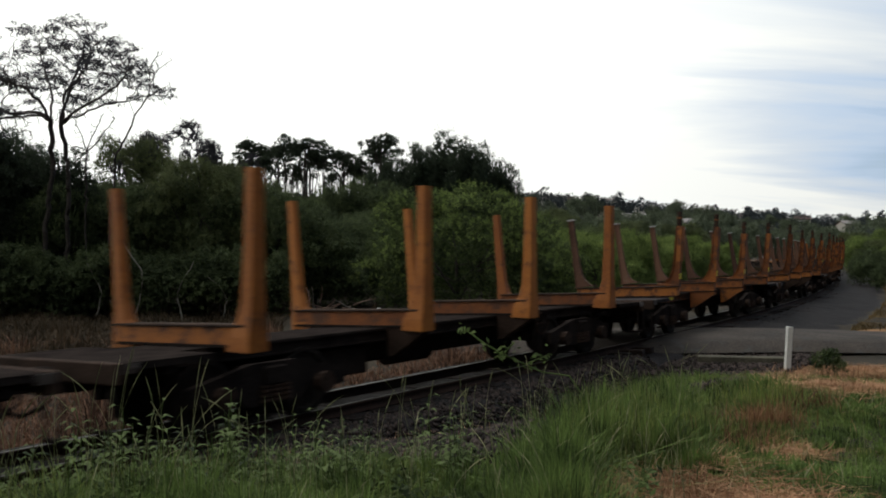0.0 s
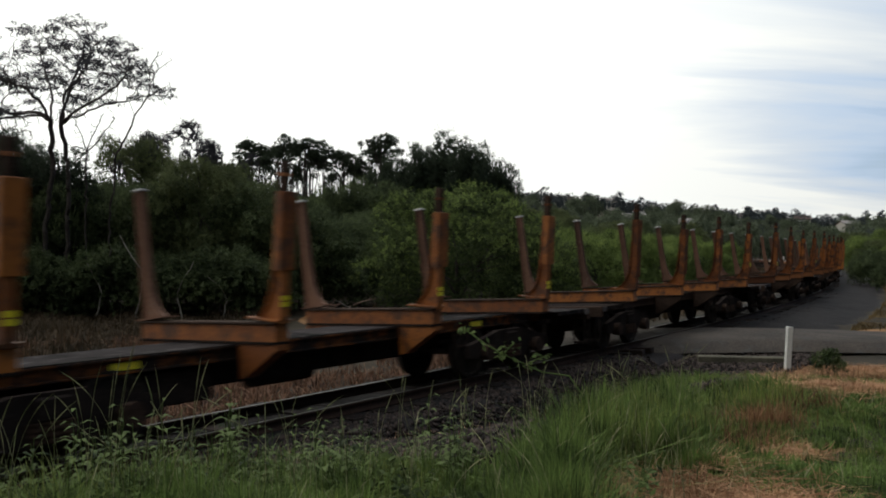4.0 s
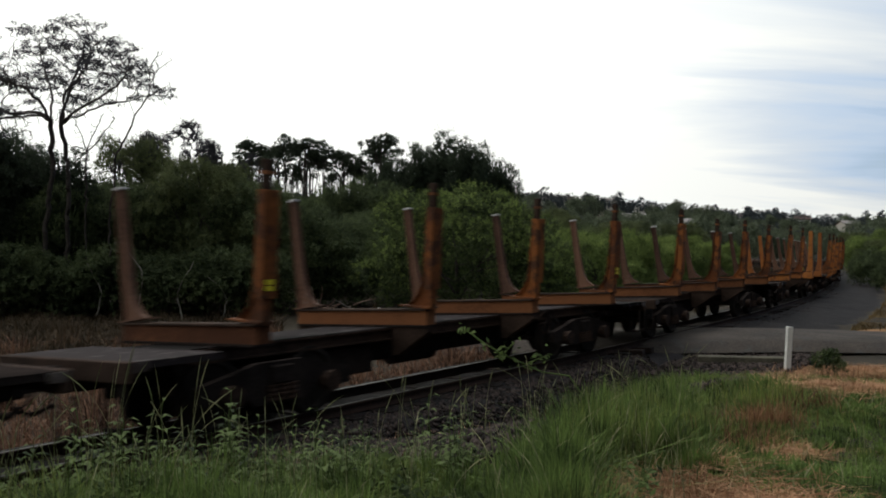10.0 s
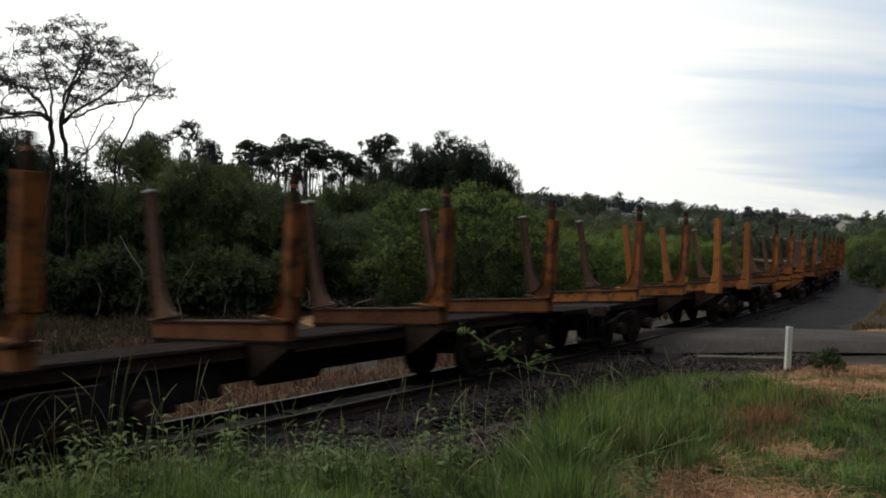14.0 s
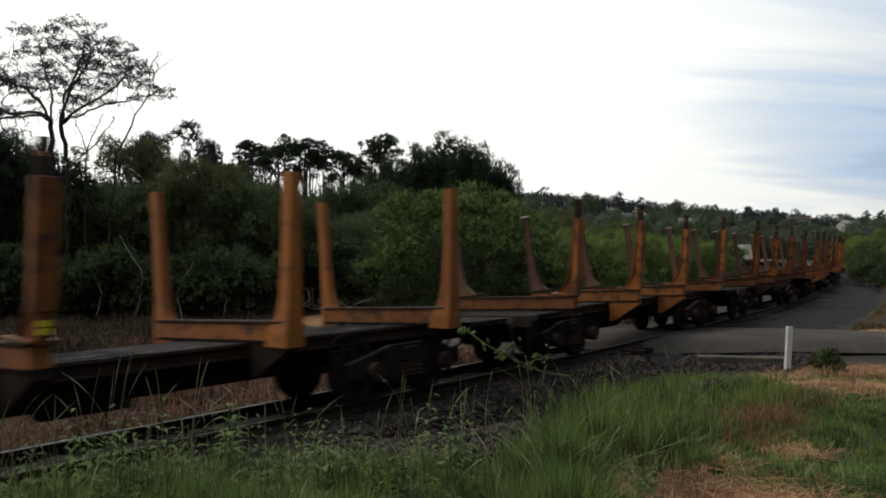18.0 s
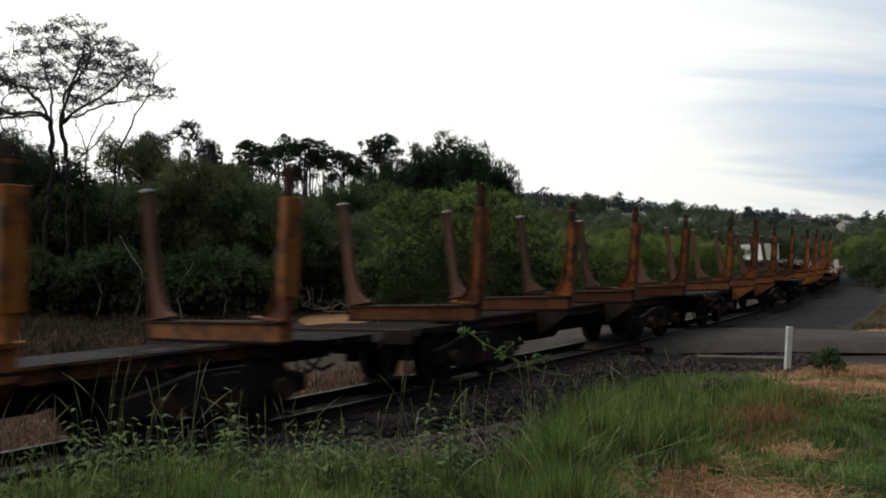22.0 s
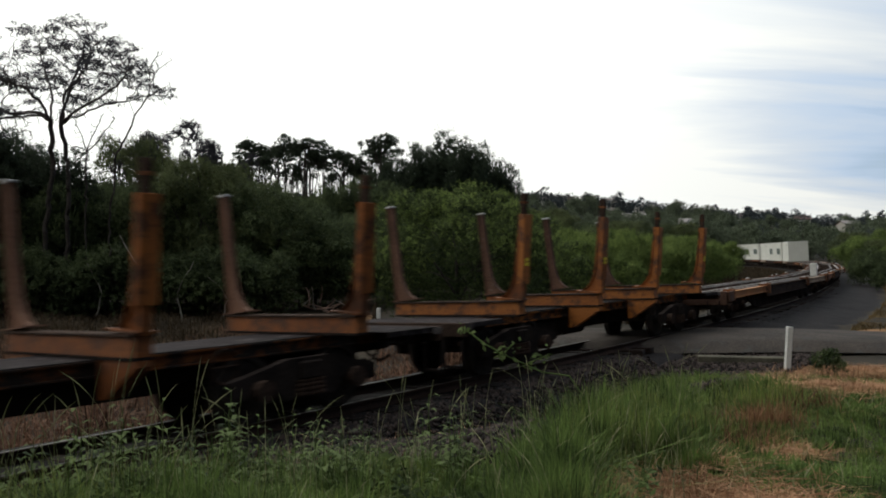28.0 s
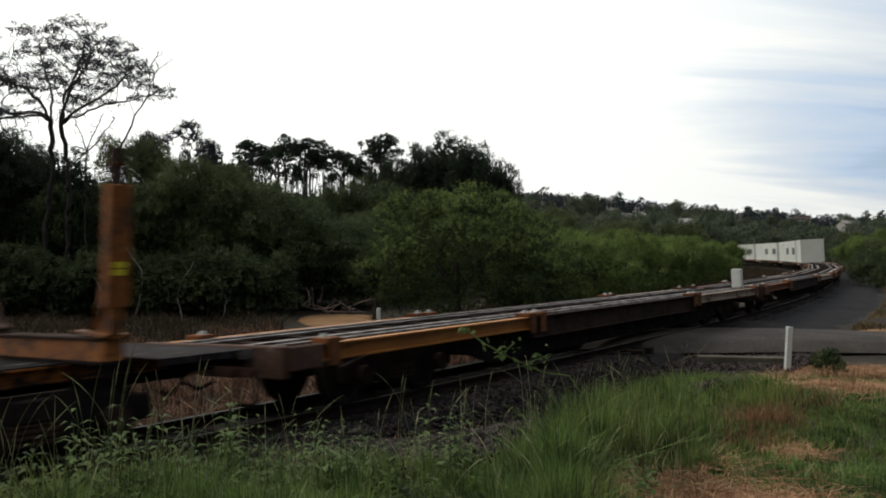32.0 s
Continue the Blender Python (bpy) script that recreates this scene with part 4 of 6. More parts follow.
def lobes(r, w, d, h, z0, n, size, square=2.0, even=1.0):
    """Clumps that make up a crown: rows of centre and radii, crowded towards the skin of an uneven egg."""
    u = r.normal(0, 1, (n, 3))
    u /= (np.abs(u) ** square).sum(axis=1, keepdims=True) ** (1 / square)
    k = r.uniform(0.45, 1.0, n) ** 0.6
    p = r.uniform(0, 6, 3)
    bump = 1 + even * (0.20 * np.sin(3 * u[:, 0] + 2 * u[:, 1] + p[0]) + 0.13 * np.sin(6 * u[:, 2] + 5 * u[:, 0] + p[1]) + 0.09 * np.sin(9 * u[:, 1] + 4 * u[:, 2] + p[2]))
    c = u * (k * bump)[:, None] * np.array([w / 2 - size * 0.5, d / 2 - size * 0.5, h / 2 - size * 0.4])
    c[:, 2] += z0 + h / 2
    rad = size * r.uniform(0.35, 1.0, n) ** 1.2 * 1.45
    return c, rad


def crown_arrays(r, centres, radii, n, leaf, flat=0.8, slim=0.5, shag=0.25, rise=0.4, tier=0.65):
    """Leaves set along short sprigs that grow out of the clumps, so that the skin is feathery and uneven."""
    per = 8
    m = n // per
    p = radii ** 2
    j = r.choice(len(radii), m, p=p / p.sum())
    u = r.normal(0, 1, (m, 3))
    u[:, 2] += tier
    u /= np.linalg.norm(u, axis=1, keepdims=True)
    k = 1 - 0.35 * r.uniform(0, 1, m) ** 2
    root = centres[j] + u * (radii[j] * k)[:, None] * np.array([1, 1, flat])
    axis = u * 0.75 + np.array([0, 0, rise]) + r.normal(0, 0.35, (m, 3))
    axis /= np.linalg.norm(axis, axis=1, keepdims=True)
    long = leaf * (1.0 + np.minimum(r.exponential(0.35 + 0.75 * shag, m), 3.2))
    side = np.cross(axis, r.normal(0, 1, (m, 3)))
    side /= np.linalg.norm(side, axis=1, keepdims=True) + 1e-9
    other = np.cross(axis, side)
    q = (np.arange(per) + 0.6) / per
    turn = np.arange(per) * 2.4
    at = root[:, None] + axis[:, None] * (long[:, None] * q)[..., None]
    way = axis[:, None] * 0.55 + side[:, None] * np.cos(turn)[None, :, None] + other[:, None] * np.sin(turn)[None, :, None]
    way = (way + r.normal(0, 0.25, (m, per, 3))).reshape(-1, 3)
    way /= np.linalg.norm(way, axis=1, keepdims=True)
    up = np.repeat(u, per, axis=0) + np.array([0, 0, 0.2]) + r.normal(0, 0.35, (m * per, 3))
    s = np.cross(up, way)
    s /= np.linalg.norm(s, axis=1, keepdims=True) + 1e-9
    nrm = np.cross(way, s)
    L = (leaf * r.uniform(0.7, 1.3, m * per) * np.tile(1.12 - 0.5 * q, m))[:, None]
    a = at.reshape(-1, 3)
    mid = a + way * L * 0.5 + nrm * L * 0.07
    tip = a + way * L - np.array([0, 0, 0.12]) * L
    v = np.stack([a, mid + s * L * slim * 0.5, tip, mid - s * L * slim * 0.5], axis=1).reshape(-1, 3)
    return v, np.arange(len(a) * 4).reshape(-1, 4)


def limb_rows(r, base, top, r0, centres, count):
    """A leaning trunk and limbs towards some of the clumps."""
    rows, p = [], np.array(base, float)
    steps = 5
    knots = [p]
    for i in range(1, steps + 1):
        q = np.array(base) + (np.array(top) - np.array(base)) * i / steps + np.append(r.normal(0, 0.06, 2), 0) * (i < steps)
        knots.append(q)
    rad = [r0 * (1 - 0.13 * i) for i in range(steps + 1)]
    for i in range(steps):
        rows.append([*knots[i], rad[i], *knots[i + 1], rad[i + 1]])
    for j in r.choice(len(centres), min(count, len(centres)), replace=False):
        i = r.randint(2, steps + 1)
        a, b = knots[i], centres[j]
        m = (a + b) / 2 + r.normal(0, 0.12, 3) + np.array([0, 0, 0.1])
        rows.append([*a, rad[i] * 0.55, *m, rad[i] * 0.36])
        rows.append([*m, rad[i] * 0.36, *b, rad[i] * 0.10])
    return rows


def bent_stem(points, radii, sides=6):
    """One closed tube through a row of points."""
    P = np.array(points, float)
    d = np.gradient(P, axis=0)
    d /= np.linalg.norm(d, axis=1, keepdims=True)
    u = np.cross(d, np.array([0.31, 0.87, 0.38]))
    u /= np.linalg.norm(u, axis=1, keepdims=True)
    w = np.cross(d, u)
    a = np.arange(sides) * 2 * np.pi / sides
    v = P[:, None] + (np.cos(a)[None, :, None] * u[:, None] + np.sin(a)[None, :, None] * w[:, None]) * np.array(radii)[:, None, None]
    i = np.arange(sides)
    q = np.stack([i, (i + 1) % sides, (i + 1) % sides + sides, i + sides], axis=1)
    f = (np.arange(len(P) - 1)[:, None, None] * sides + q[None]).reshape(-1, 4)
    return v.reshape(-1, 3), f


def broad_tree(name, w, d, h, z0, lobe, n_lobes, n_leaves, leaf, mat, seed, label, category, group="", bark=M_BARK, trunk=0.14, slim=0.5, flat=0.8, shag=0.25, square=2.0, even=1.0, rim_leaves=0):
    r = np.random.RandomState(seed)
    c, rad = lobes(r, w, d, h - z0, z0, n_lobes, lobe, square, even)
    ob = thing(name, Matrix(), label, category, group)
    rows = limb_rows(r, (0, 0, -0.3), (r.uniform(-0.2, 0.2), r.uniform(-0.2, 0.2), z0 + (h - z0) * 0.55), trunk, c, 14)
    v, f = tubes(rows, 6)
    link_mesh("trunk", array_mesh("trunk", v, f, True), bark, ob)
    v, f = crown_arrays(r, c, rad, n_leaves, leaf, flat, slim, shag)
    link_mesh("crown", array_mesh("crown", v, f), mat, ob)
    if rim_leaves:       # backlit rim put into colour: paler leaves over the upper and outer clumps
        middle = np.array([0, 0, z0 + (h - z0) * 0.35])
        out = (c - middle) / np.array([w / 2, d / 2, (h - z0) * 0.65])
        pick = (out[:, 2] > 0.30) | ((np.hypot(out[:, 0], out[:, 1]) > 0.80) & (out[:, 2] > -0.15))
        v, f = crown_arrays(r, c[pick], rad[pick] * 1.06, rim_leaves, leaf * 0.95, flat, slim * 0.85, shag + 0.6, 0.55, 1.0)
        link_mesh("new_growth", array_mesh("new_growth", v, f), L_RIM, ob, "pale yellow-green leaves with the backlit rim put into their colour")
    return ob


def plant_at(side, y, turn=0.0, size=1.0, tall=1.0, sink=0.0):
    """A pose on the ground at y metres ahead and side * y metres across."""
    x = side * y
    return pose(x, y, ground_one(x, y) - sink, 0, 0, turn) @ Matrix.Diagonal((size, size, size * tall, 1))


def bare_tree():
    """An old spreading wattle, thin in leaf, with a dead stem beside it: twigs grow towards free room in the crown."""
    r = np.random.RandomState(27)
    P, up, dead = [], [], []

    def limb(start, knots, is_dead=False):
        """Lays a wandering limb through its knots, starting at a node; gives the node at its end."""
        if isinstance(start, int):
            last = start
        else:
            P.append(np.array(start, float)), up.append(-1), dead.append(is_dead)
            last = len(P) - 1
        for k in knots:
            a, b = P[last], np.array(k, float)
            n = max(1, int(round(np.linalg.norm(b - a) / 0.2)))
            for i in range(1, n + 1):
                P.append(a + (b - a) * i / n + r.normal(0, 0.028, 3) * (i < n)), up.append(last), dead.append(is_dead)
                last = len(P) - 1
        return last

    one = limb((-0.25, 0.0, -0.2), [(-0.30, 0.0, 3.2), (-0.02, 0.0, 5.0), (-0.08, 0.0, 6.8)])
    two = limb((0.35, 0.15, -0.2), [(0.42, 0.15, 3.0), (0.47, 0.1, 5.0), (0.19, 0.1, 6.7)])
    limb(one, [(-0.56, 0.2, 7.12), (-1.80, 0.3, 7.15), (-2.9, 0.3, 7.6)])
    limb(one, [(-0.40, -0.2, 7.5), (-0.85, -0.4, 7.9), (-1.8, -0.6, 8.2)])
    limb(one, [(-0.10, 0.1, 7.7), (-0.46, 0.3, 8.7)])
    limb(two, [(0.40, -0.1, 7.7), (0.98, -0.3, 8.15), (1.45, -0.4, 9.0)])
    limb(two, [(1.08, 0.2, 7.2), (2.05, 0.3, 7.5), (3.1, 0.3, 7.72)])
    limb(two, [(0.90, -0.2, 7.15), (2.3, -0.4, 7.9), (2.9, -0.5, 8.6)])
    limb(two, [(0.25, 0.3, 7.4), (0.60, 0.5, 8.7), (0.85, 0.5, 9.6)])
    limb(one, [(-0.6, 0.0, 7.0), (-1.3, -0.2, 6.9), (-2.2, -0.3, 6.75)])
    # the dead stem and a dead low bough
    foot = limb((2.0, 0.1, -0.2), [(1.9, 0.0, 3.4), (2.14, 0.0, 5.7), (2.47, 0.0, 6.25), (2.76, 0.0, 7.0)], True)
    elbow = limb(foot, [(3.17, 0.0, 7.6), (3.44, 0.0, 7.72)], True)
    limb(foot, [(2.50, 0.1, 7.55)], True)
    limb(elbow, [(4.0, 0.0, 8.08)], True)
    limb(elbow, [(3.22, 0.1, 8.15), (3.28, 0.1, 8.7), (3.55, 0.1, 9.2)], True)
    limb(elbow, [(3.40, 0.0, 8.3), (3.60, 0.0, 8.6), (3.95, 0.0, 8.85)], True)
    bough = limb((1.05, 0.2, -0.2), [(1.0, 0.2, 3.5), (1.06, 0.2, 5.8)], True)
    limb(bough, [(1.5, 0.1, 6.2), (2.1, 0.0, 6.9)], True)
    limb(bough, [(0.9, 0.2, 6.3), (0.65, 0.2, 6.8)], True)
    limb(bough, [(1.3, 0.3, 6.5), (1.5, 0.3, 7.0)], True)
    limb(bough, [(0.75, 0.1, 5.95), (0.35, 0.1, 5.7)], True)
    # free places under an uneven dome
    n = 1900
    x, y = r.uniform(-3.9, 3.35, n), r.normal(0, 0.95, n)
    roof = np.interp(x, [-4, -1.8, -0.4, 0.3, 1.1, 1.6, 2.1, 3.0, 3.4], [8.7, 9.2, 10.0, 9.9, 10.55, 10.2, 9.6, 9.3, 8.7]) - 0.12 * y * y
    low = np.interp(x, [-4, -1.5, 0.2, 1.5, 3.4], [6.2, 6.35, 7.1, 7.3, 7.7])
    goal = np.column_stack([x, y, low + (roof - low) * r.uniform(0, 1, n) ** 0.85])
    goal = goal[(roof > low) & (np.sin(2.1 * x + 1.0) * np.sin(2.7 * goal[:, 2]) > -0.75)]
    lowd = r.uniform(0, 1, (110, 3)) * np.array([1.9, 0.7, 1.5]) + np.array([0.3, -0.2, 5.7])
    high = r.uniform(0, 1, (26, 3)) * np.array([0.7, 0.5, 1.6]) + np.array([3.25, -0.2, 7.7])
    for cloud, barren, rounds in ((goal, False, 46), (np.concatenate([lowd, high]), True, 14)):
        for _ in range(rounds):
            own = np.array([i for i in range(len(P)) if dead[i] == barren and P[i][2] > 5.6])
            A = np.array([P[i] for i in own])
            if not len(cloud):
                break
            d = np.linalg.norm(cloud[:, None] - A[None], axis=2)
            near, dist = d.argmin(axis=1), d.min(axis=1)
            pull = {}
            for g in np.nonzero(dist < 2.4)[0]:
                pull.setdefault(int(near[g]), []).append((cloud[g] - A[near[g]]) / dist[g])
            for i, ways in pull.items():
                w = np.mean(ways, axis=0) + r.normal(0, 0.32, 3)
                P.append(A[i] + w / np.linalg.norm(w) * 0.17), up.append(int(own[i])), dead.append(barren)
            N = np.array(P)
            cloud = cloud[np.linalg.norm(cloud[:, None] - N[None], axis=2).min(axis=1) > 0.24]
    kids = [0] * len(P)
    flow = [0.0] * len(P)
    for i in range(len(P) - 1, -1, -1):
        if not kids[i]:
            flow[i] = 0.0100 ** 2.6
        if up[i] >= 0:
            kids[up[i]] += 1
            flow[up[i]] += flow[i]
    thick = [max(f ** (1 / 2.6), 0.034 if dead[i] and (P[i][2] < 5.7 or (P[i][0] > 2.1 and P[i][2] < 7.0)) else 0.0) for i, f in enumerate(flow)]
    rows = [[*P[up[i]], min(thick[up[i]], thick[i] * 1.35), *P[i], thick[i]] for i in range(len(P)) if up[i] >= 0]
    ob = thing("wattle_tree", Matrix(), "old spreading grey tree, thin in leaf, with dead limbs", "tree")
    v, f = tubes(rows, 5)
    link_mesh("trunk", array_mesh("trunk", v, f, True), M_BARK, ob)
    # flat pads of fine leaf on part of the twigs
    tips = np.array([P[i] for i in range(len(P)) if not kids[i] and not dead[i]])
    tips = tips[r.permutation(len(tips))]
    pads = []
    for p in tips:
        if all(np.linalg.norm((p - q) * np.array([1, 0.8, 1.5])) > 0.62 for q in pads) and r.rand() < 0.74 - 0.62 * (p[2] < 7.8):
            pads.append(p)
    subs, m = 7, 30
    pads = np.array(pads)
    near = np.repeat(pads, subs, axis=0) + r.normal(0, 1, (len(pads) * subs, 3)) * np.array([0.19, 0.17, 0.075]) + np.array([0, 0, 0.05])
    pos = np.repeat(near, m, axis=0) + r.normal(0, 1, (len(near) * m, 3)) * np.array([0.075, 0.075, 0.03])
    v, f = leaf_quads(r, pos, np.tile([[0, 0, 1.0]], (len(pos), 1)), np.full(len(pos), 0.085), wild=0.8, slim=0.42)
    link_mesh("crown", array_mesh("crown", v, f), L_GREY, ob)
    return ob


def umbrella_pine(seed, h, spread):
    r = np.random.RandomState(seed)
    ob = thing("pine_tree", Matrix(), "tall dark pine with a small domed crown and bare trunk", "tree", "pines on the skyline")
    c, rad = [], []
    for i in range(17):
        a, k = r.uniform(0, 6.28), r.uniform(0.0, 1) ** 0.6
        c.append((spread * k * math.cos(a), spread * k * math.sin(a), h - spread * (0.3 + 0.75 * k * k + 0.7 * r.rand())))
        rad.append(spread * r.uniform(0.18, 0.36))
    for i in range(2):
        a = r.uniform(0, 6.28)
        c.append((spread * 1.1 * math.cos(a), spread * 1.1 * math.sin(a), h - spread * r.uniform(1.4, 2.4)))
        rad.append(spread * r.uniform(0.16, 0.3))
    c, rad = np.array(c), np.array(rad)
    v, f = tubes(limb_rows(r, (0, 0, -0.5), (r.uniform(-0.5, 0.5), 0, h - spread), 0.24, c, 12), 6)
    link_mesh("trunk", array_mesh("trunk", v, f, True), M_BARK, ob)
    v, f = crown_arrays(r, c, rad, 3600, 0.30, 0.75, 0.45, 0.0)
    link_mesh("crown", array_mesh("crown", v, f), L_PINE, ob)
    return ob


def build_trees():
    def stand(src, side, y, wide, tall, turn):
        """A copy of a tree or bush with its crown so many metres wide and tall."""
        w0, h0 = SIZES[src.name]
        x = side * y
        m = pose(x, y, ground_one(x, y), 0, 0, turn) @ Matrix.Diagonal((wide / w0, wide / w0, tall / h0, 1))
        if src.name in fresh:
            fresh.discard(src.name)
            src.matrix_basis = m
            return src
        return copy_thing(src, m)

    SIZES, fresh = {}, set()

    def kind(ob, w, h):
        SIZES[ob.name] = (w, h)
        fresh.add(ob.name)
        return ob

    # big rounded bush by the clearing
    bush = kind(broad_tree("rounded_bush", 6.0, 5.0, 4.45, 0.0, 0.60, 84, 62000, 0.092, L_BUSH, 34, "large rounded leafy green bush", "bush", "bushes along the line", trunk=0.10, shag=0.7, slim=0.4, square=2.6, even=0.45, rim_leaves=20000), 6.2, 4.45)
    stand(bush, 0.020, 27.5, 6.7, 4.5, 0)
    stand(bush, 0.115, 31.0, 4.6, 3.1, 70)
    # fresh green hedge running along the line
    hedge = kind(broad_tree("hedge_bush", 5.2, 4.2, 3.0, 0.0, 0.50, 40, 28000, 0.10, L_FRESH, 33, "fresh green leafy hedge bush", "bush", "hedge along the line", trunk=0.07, shag=1.0, slim=0.4, rim_leaves=12000), 5.2, 3.0)
    for side, y, wide, tall, turn in ((0.185, 36.0, 4.6, 2.9, 10), (0.225, 41.0, 4.4, 3.3, 120), (0.262, 46.5, 5.2, 2.9, 200), (0.292, 53, 5.0, 3.3, 300), (0.316, 60, 5.6, 3.1, 45), (0.335, 68, 5.2, 3.3, 170), (0.338, 76, 4.6, 2.8, 260), (0.338, 86, 4.6, 2.5, 100), (0.336, 97, 4.2, 2.3, 40), (0.318, 104, 5.0, 2.8, 310),
                                      (0.205, 52, 6.0, 3.8, 80), (0.25, 62, 6.5, 3.7, 150), (0.30, 74, 6.5, 3.9, 20), (0.155, 40, 5.5, 3.5, 220)):
        stand(hedge, side, y, wide, tall, turn)
    # thicket behind the clearing and along the left
    dark = kind(broad_tree("thicket_tree", 7.0, 5.5, 6.6, 0.2, 0.80, 72, 48000, 0.125, L_DARK, 35, "dense dark green thicket tree", "tree", "thicket behind the line", trunk=0.14, shag=0.8, slim=0.42), 7.0, 6.6)
    mid = kind(broad_tree("thicket_tree", 6.0, 5.0, 6.2, 0.1, 0.74, 66, 48000, 0.125, L_MID, 36, "dense mid-green thicket tree", "tree", "thicket behind the line", trunk=0.13, shag=0.8, slim=0.42), 6.0, 6.2)
    for src, side, y, wide, tall, turn in (
            (dark, -0.205, 32.5, 6.0, 5.0, 0), (mid, -0.29, 31.5, 5.0, 6.3, 30), (dark, -0.345, 32, 5.5, 6.9, 100), (dark, -0.41, 31, 5.0, 6.5, 200), (dark, -0.44, 38, 5.5, 7.4, 290), (dark, -0.448, 30, 4.2, 6.2, 15), (dark, -0.425, 34, 4.5, 6.9, 105), (dark, -0.30, 45, 7.0, 8.0, 90), (dark, -0.385, 44, 6.0, 7.2, 330),
            (mid, -0.235, 34.5, 5.0, 5.6, 310), (dark, -0.31, 36, 6.0, 7.3, 20), (mid, -0.37, 37, 6.0, 7.8, 130),
            (dark, -0.155, 34.5, 5.5, 5.0, 250), (dark, -0.105, 37, 6.0, 5.2, 40), (dark, -0.165, 38, 5.0, 5.6, 10), (dark, -0.055, 41, 7.0, 5.6, 80), (dark, -0.20, 44, 7.5, 5.9, 280), (dark, -0.14, 46, 7.5, 6.0, 120), (dark, -0.08, 48, 7.5, 6.6, 200),
            (dark, 0.0, 44, 7.0, 5.6, 60), (dark, 0.05, 47, 7.0, 5.6, 170), (dark, 0.10, 52, 8.0, 5.8, 90), (dark, -0.45, 44, 8.5, 6.4, 240), (dark, -0.36, 48, 8.0, 8.6, 70), (dark, -0.262, 50, 6.5, 9.0, 140), (mid, -0.262, 40, 4.5, 6.9, 60), (dark, -0.395, 34, 5.0, 7.2, 260),
            (dark, -0.06, 57, 8.5, 9.4, 10), (dark, -0.112, 58, 7.0, 10.0, 60), (dark, -0.140, 61, 6.0, 9.2, 20), (dark, -0.175, 60, 7.0, 8.6, 170), (dark, -0.203, 60, 5.5, 9.4, 230), (dark, -0.235, 58, 6.5, 9.2, 200), (dark, 0.03, 56, 8.0, 6.8, 300)):
        stand(src, side, y, wide, tall, turn)
    # a belt of trees beyond the hedge
    for i, (side, y, wide, tall) in enumerate(((0.10, 74, 8.5, 6.6), (0.135, 82, 9.0, 7.0), (0.165, 76, 8.0, 6.0), (0.19, 92, 9.5, 7.2), (0.215, 84, 8.5, 5.8), (0.24, 98, 9.5, 6.6), (0.265, 104, 9.5, 6.2),
                                               (0.29, 112, 10.0, 6.6), (0.315, 122, 10.0, 6.2), (0.34, 172, 11.0, 7.4), (0.365, 178, 11.0, 7.4), (0.155, 108, 10.0, 8.2), (0.12, 100, 9.5, 7.8), (0.085, 90, 9.0, 7.4))):
        stand((dark, mid, dark)[i % 3], side, y, wide, tall, 77 * i)
    # low scrub closing the foot of the thicket
    scrub = kind(broad_tree("scrub_bush", 3.6, 2.6, 2.1, 0.0, 0.42, 60, 14000, 0.10, L_DARK, 37, "low dark scrub bush at the foot of the thicket", "bush", "scrub along the thicket", trunk=0.05, shag=0.6), 3.6, 2.1)
    for side, y, turn, size in ((-0.215, 29.4, 80, 1.0), (-0.265, 28.8, 160, 1.1), (-0.33, 28.6, 240, 1.0), (-0.395, 28.4, 20, 1.1), (-0.46, 28, 120, 1.0), (-0.53, 27.4, 200, 1.1), (-0.60, 27, 300, 1.1), (-0.175, 34.5, 60, 1.1),
                                (-0.05, 38, 10, 1.3), (-0.10, 35, 190, 1.2), (-0.235, 33, 130, 1.3), (-0.43, 33, 210, 1.3), (-0.56, 33, 30, 1.3), (0.105, 29.5, 70, 0.9), (0.515, 58, 0, 0.9), (0.54, 52, 140, 0.8), (0.56, 58, 60, 1.0),
                                (0.53, 62, 220, 1.2), (0.51, 72, 300, 1.0), (-0.125, 33.5, 150, 0.9)):
        stand(scrub, side, y, 3.6 * size, 2.1 * size, turn)
    # taller dark trees over the bush, ragged along the top
    tall = kind(broad_tree("dark_tree", 7.5, 6.0, 10.6, 1.0, 0.60, 150, 40000, 0.24, L_PINE, 38, "dark broadleaf tree with a ragged crown", "tree", "dark trees behind the line", trunk=0.2, shag=0.8, square=2.7, flat=1.3), 7.5, 10.6)
    # the last seven are dark-leaved to stand for shade under the wattle
    for side, y, wide, tall_m, turn in ((0.010, 64, 6.0, 10.2, 0), (-0.038, 63, 5.2, 9.7, 220), (0.045, 65, 5.2, 9.9, 100), (0.072, 66, 4.6, 8.8, 300), (0.056, 67, 5.0, 9.4, 20), (0.028, 62, 4.6, 9.6, 260), (-0.062, 66, 5.0, 9.0, 30), (-0.012, 68, 5.5, 10.2, 160), (-0.082, 64, 4.6, 8.0, 50),
                                        (-0.455, 31, 4.2, 5.6, 160), (-0.52, 31, 4.6, 6.3, 80), (-0.565, 30, 5.2, 6.3, 50), (-0.50, 33, 4.2, 6.2, 10), (-0.63, 29.5, 6.0, 6.8, 270), (-0.54, 36, 5.0, 6.9, 310), (-0.60, 36, 6.0, 7.3, 75)):
        stand(tall, side, y, wide, tall_m, turn)
    # thin open trees rising out of the thicket
    thin = kind(broad_tree("open_tree", 4.0, 3.5, 8.6, 4.5, 0.42, 26, 9000, 0.13, L_GREY, 40, "slender grey-green tree with an open crown", "tree", "open trees in the thicket", trunk=0.12, shag=0.9), 4.0, 8.6)
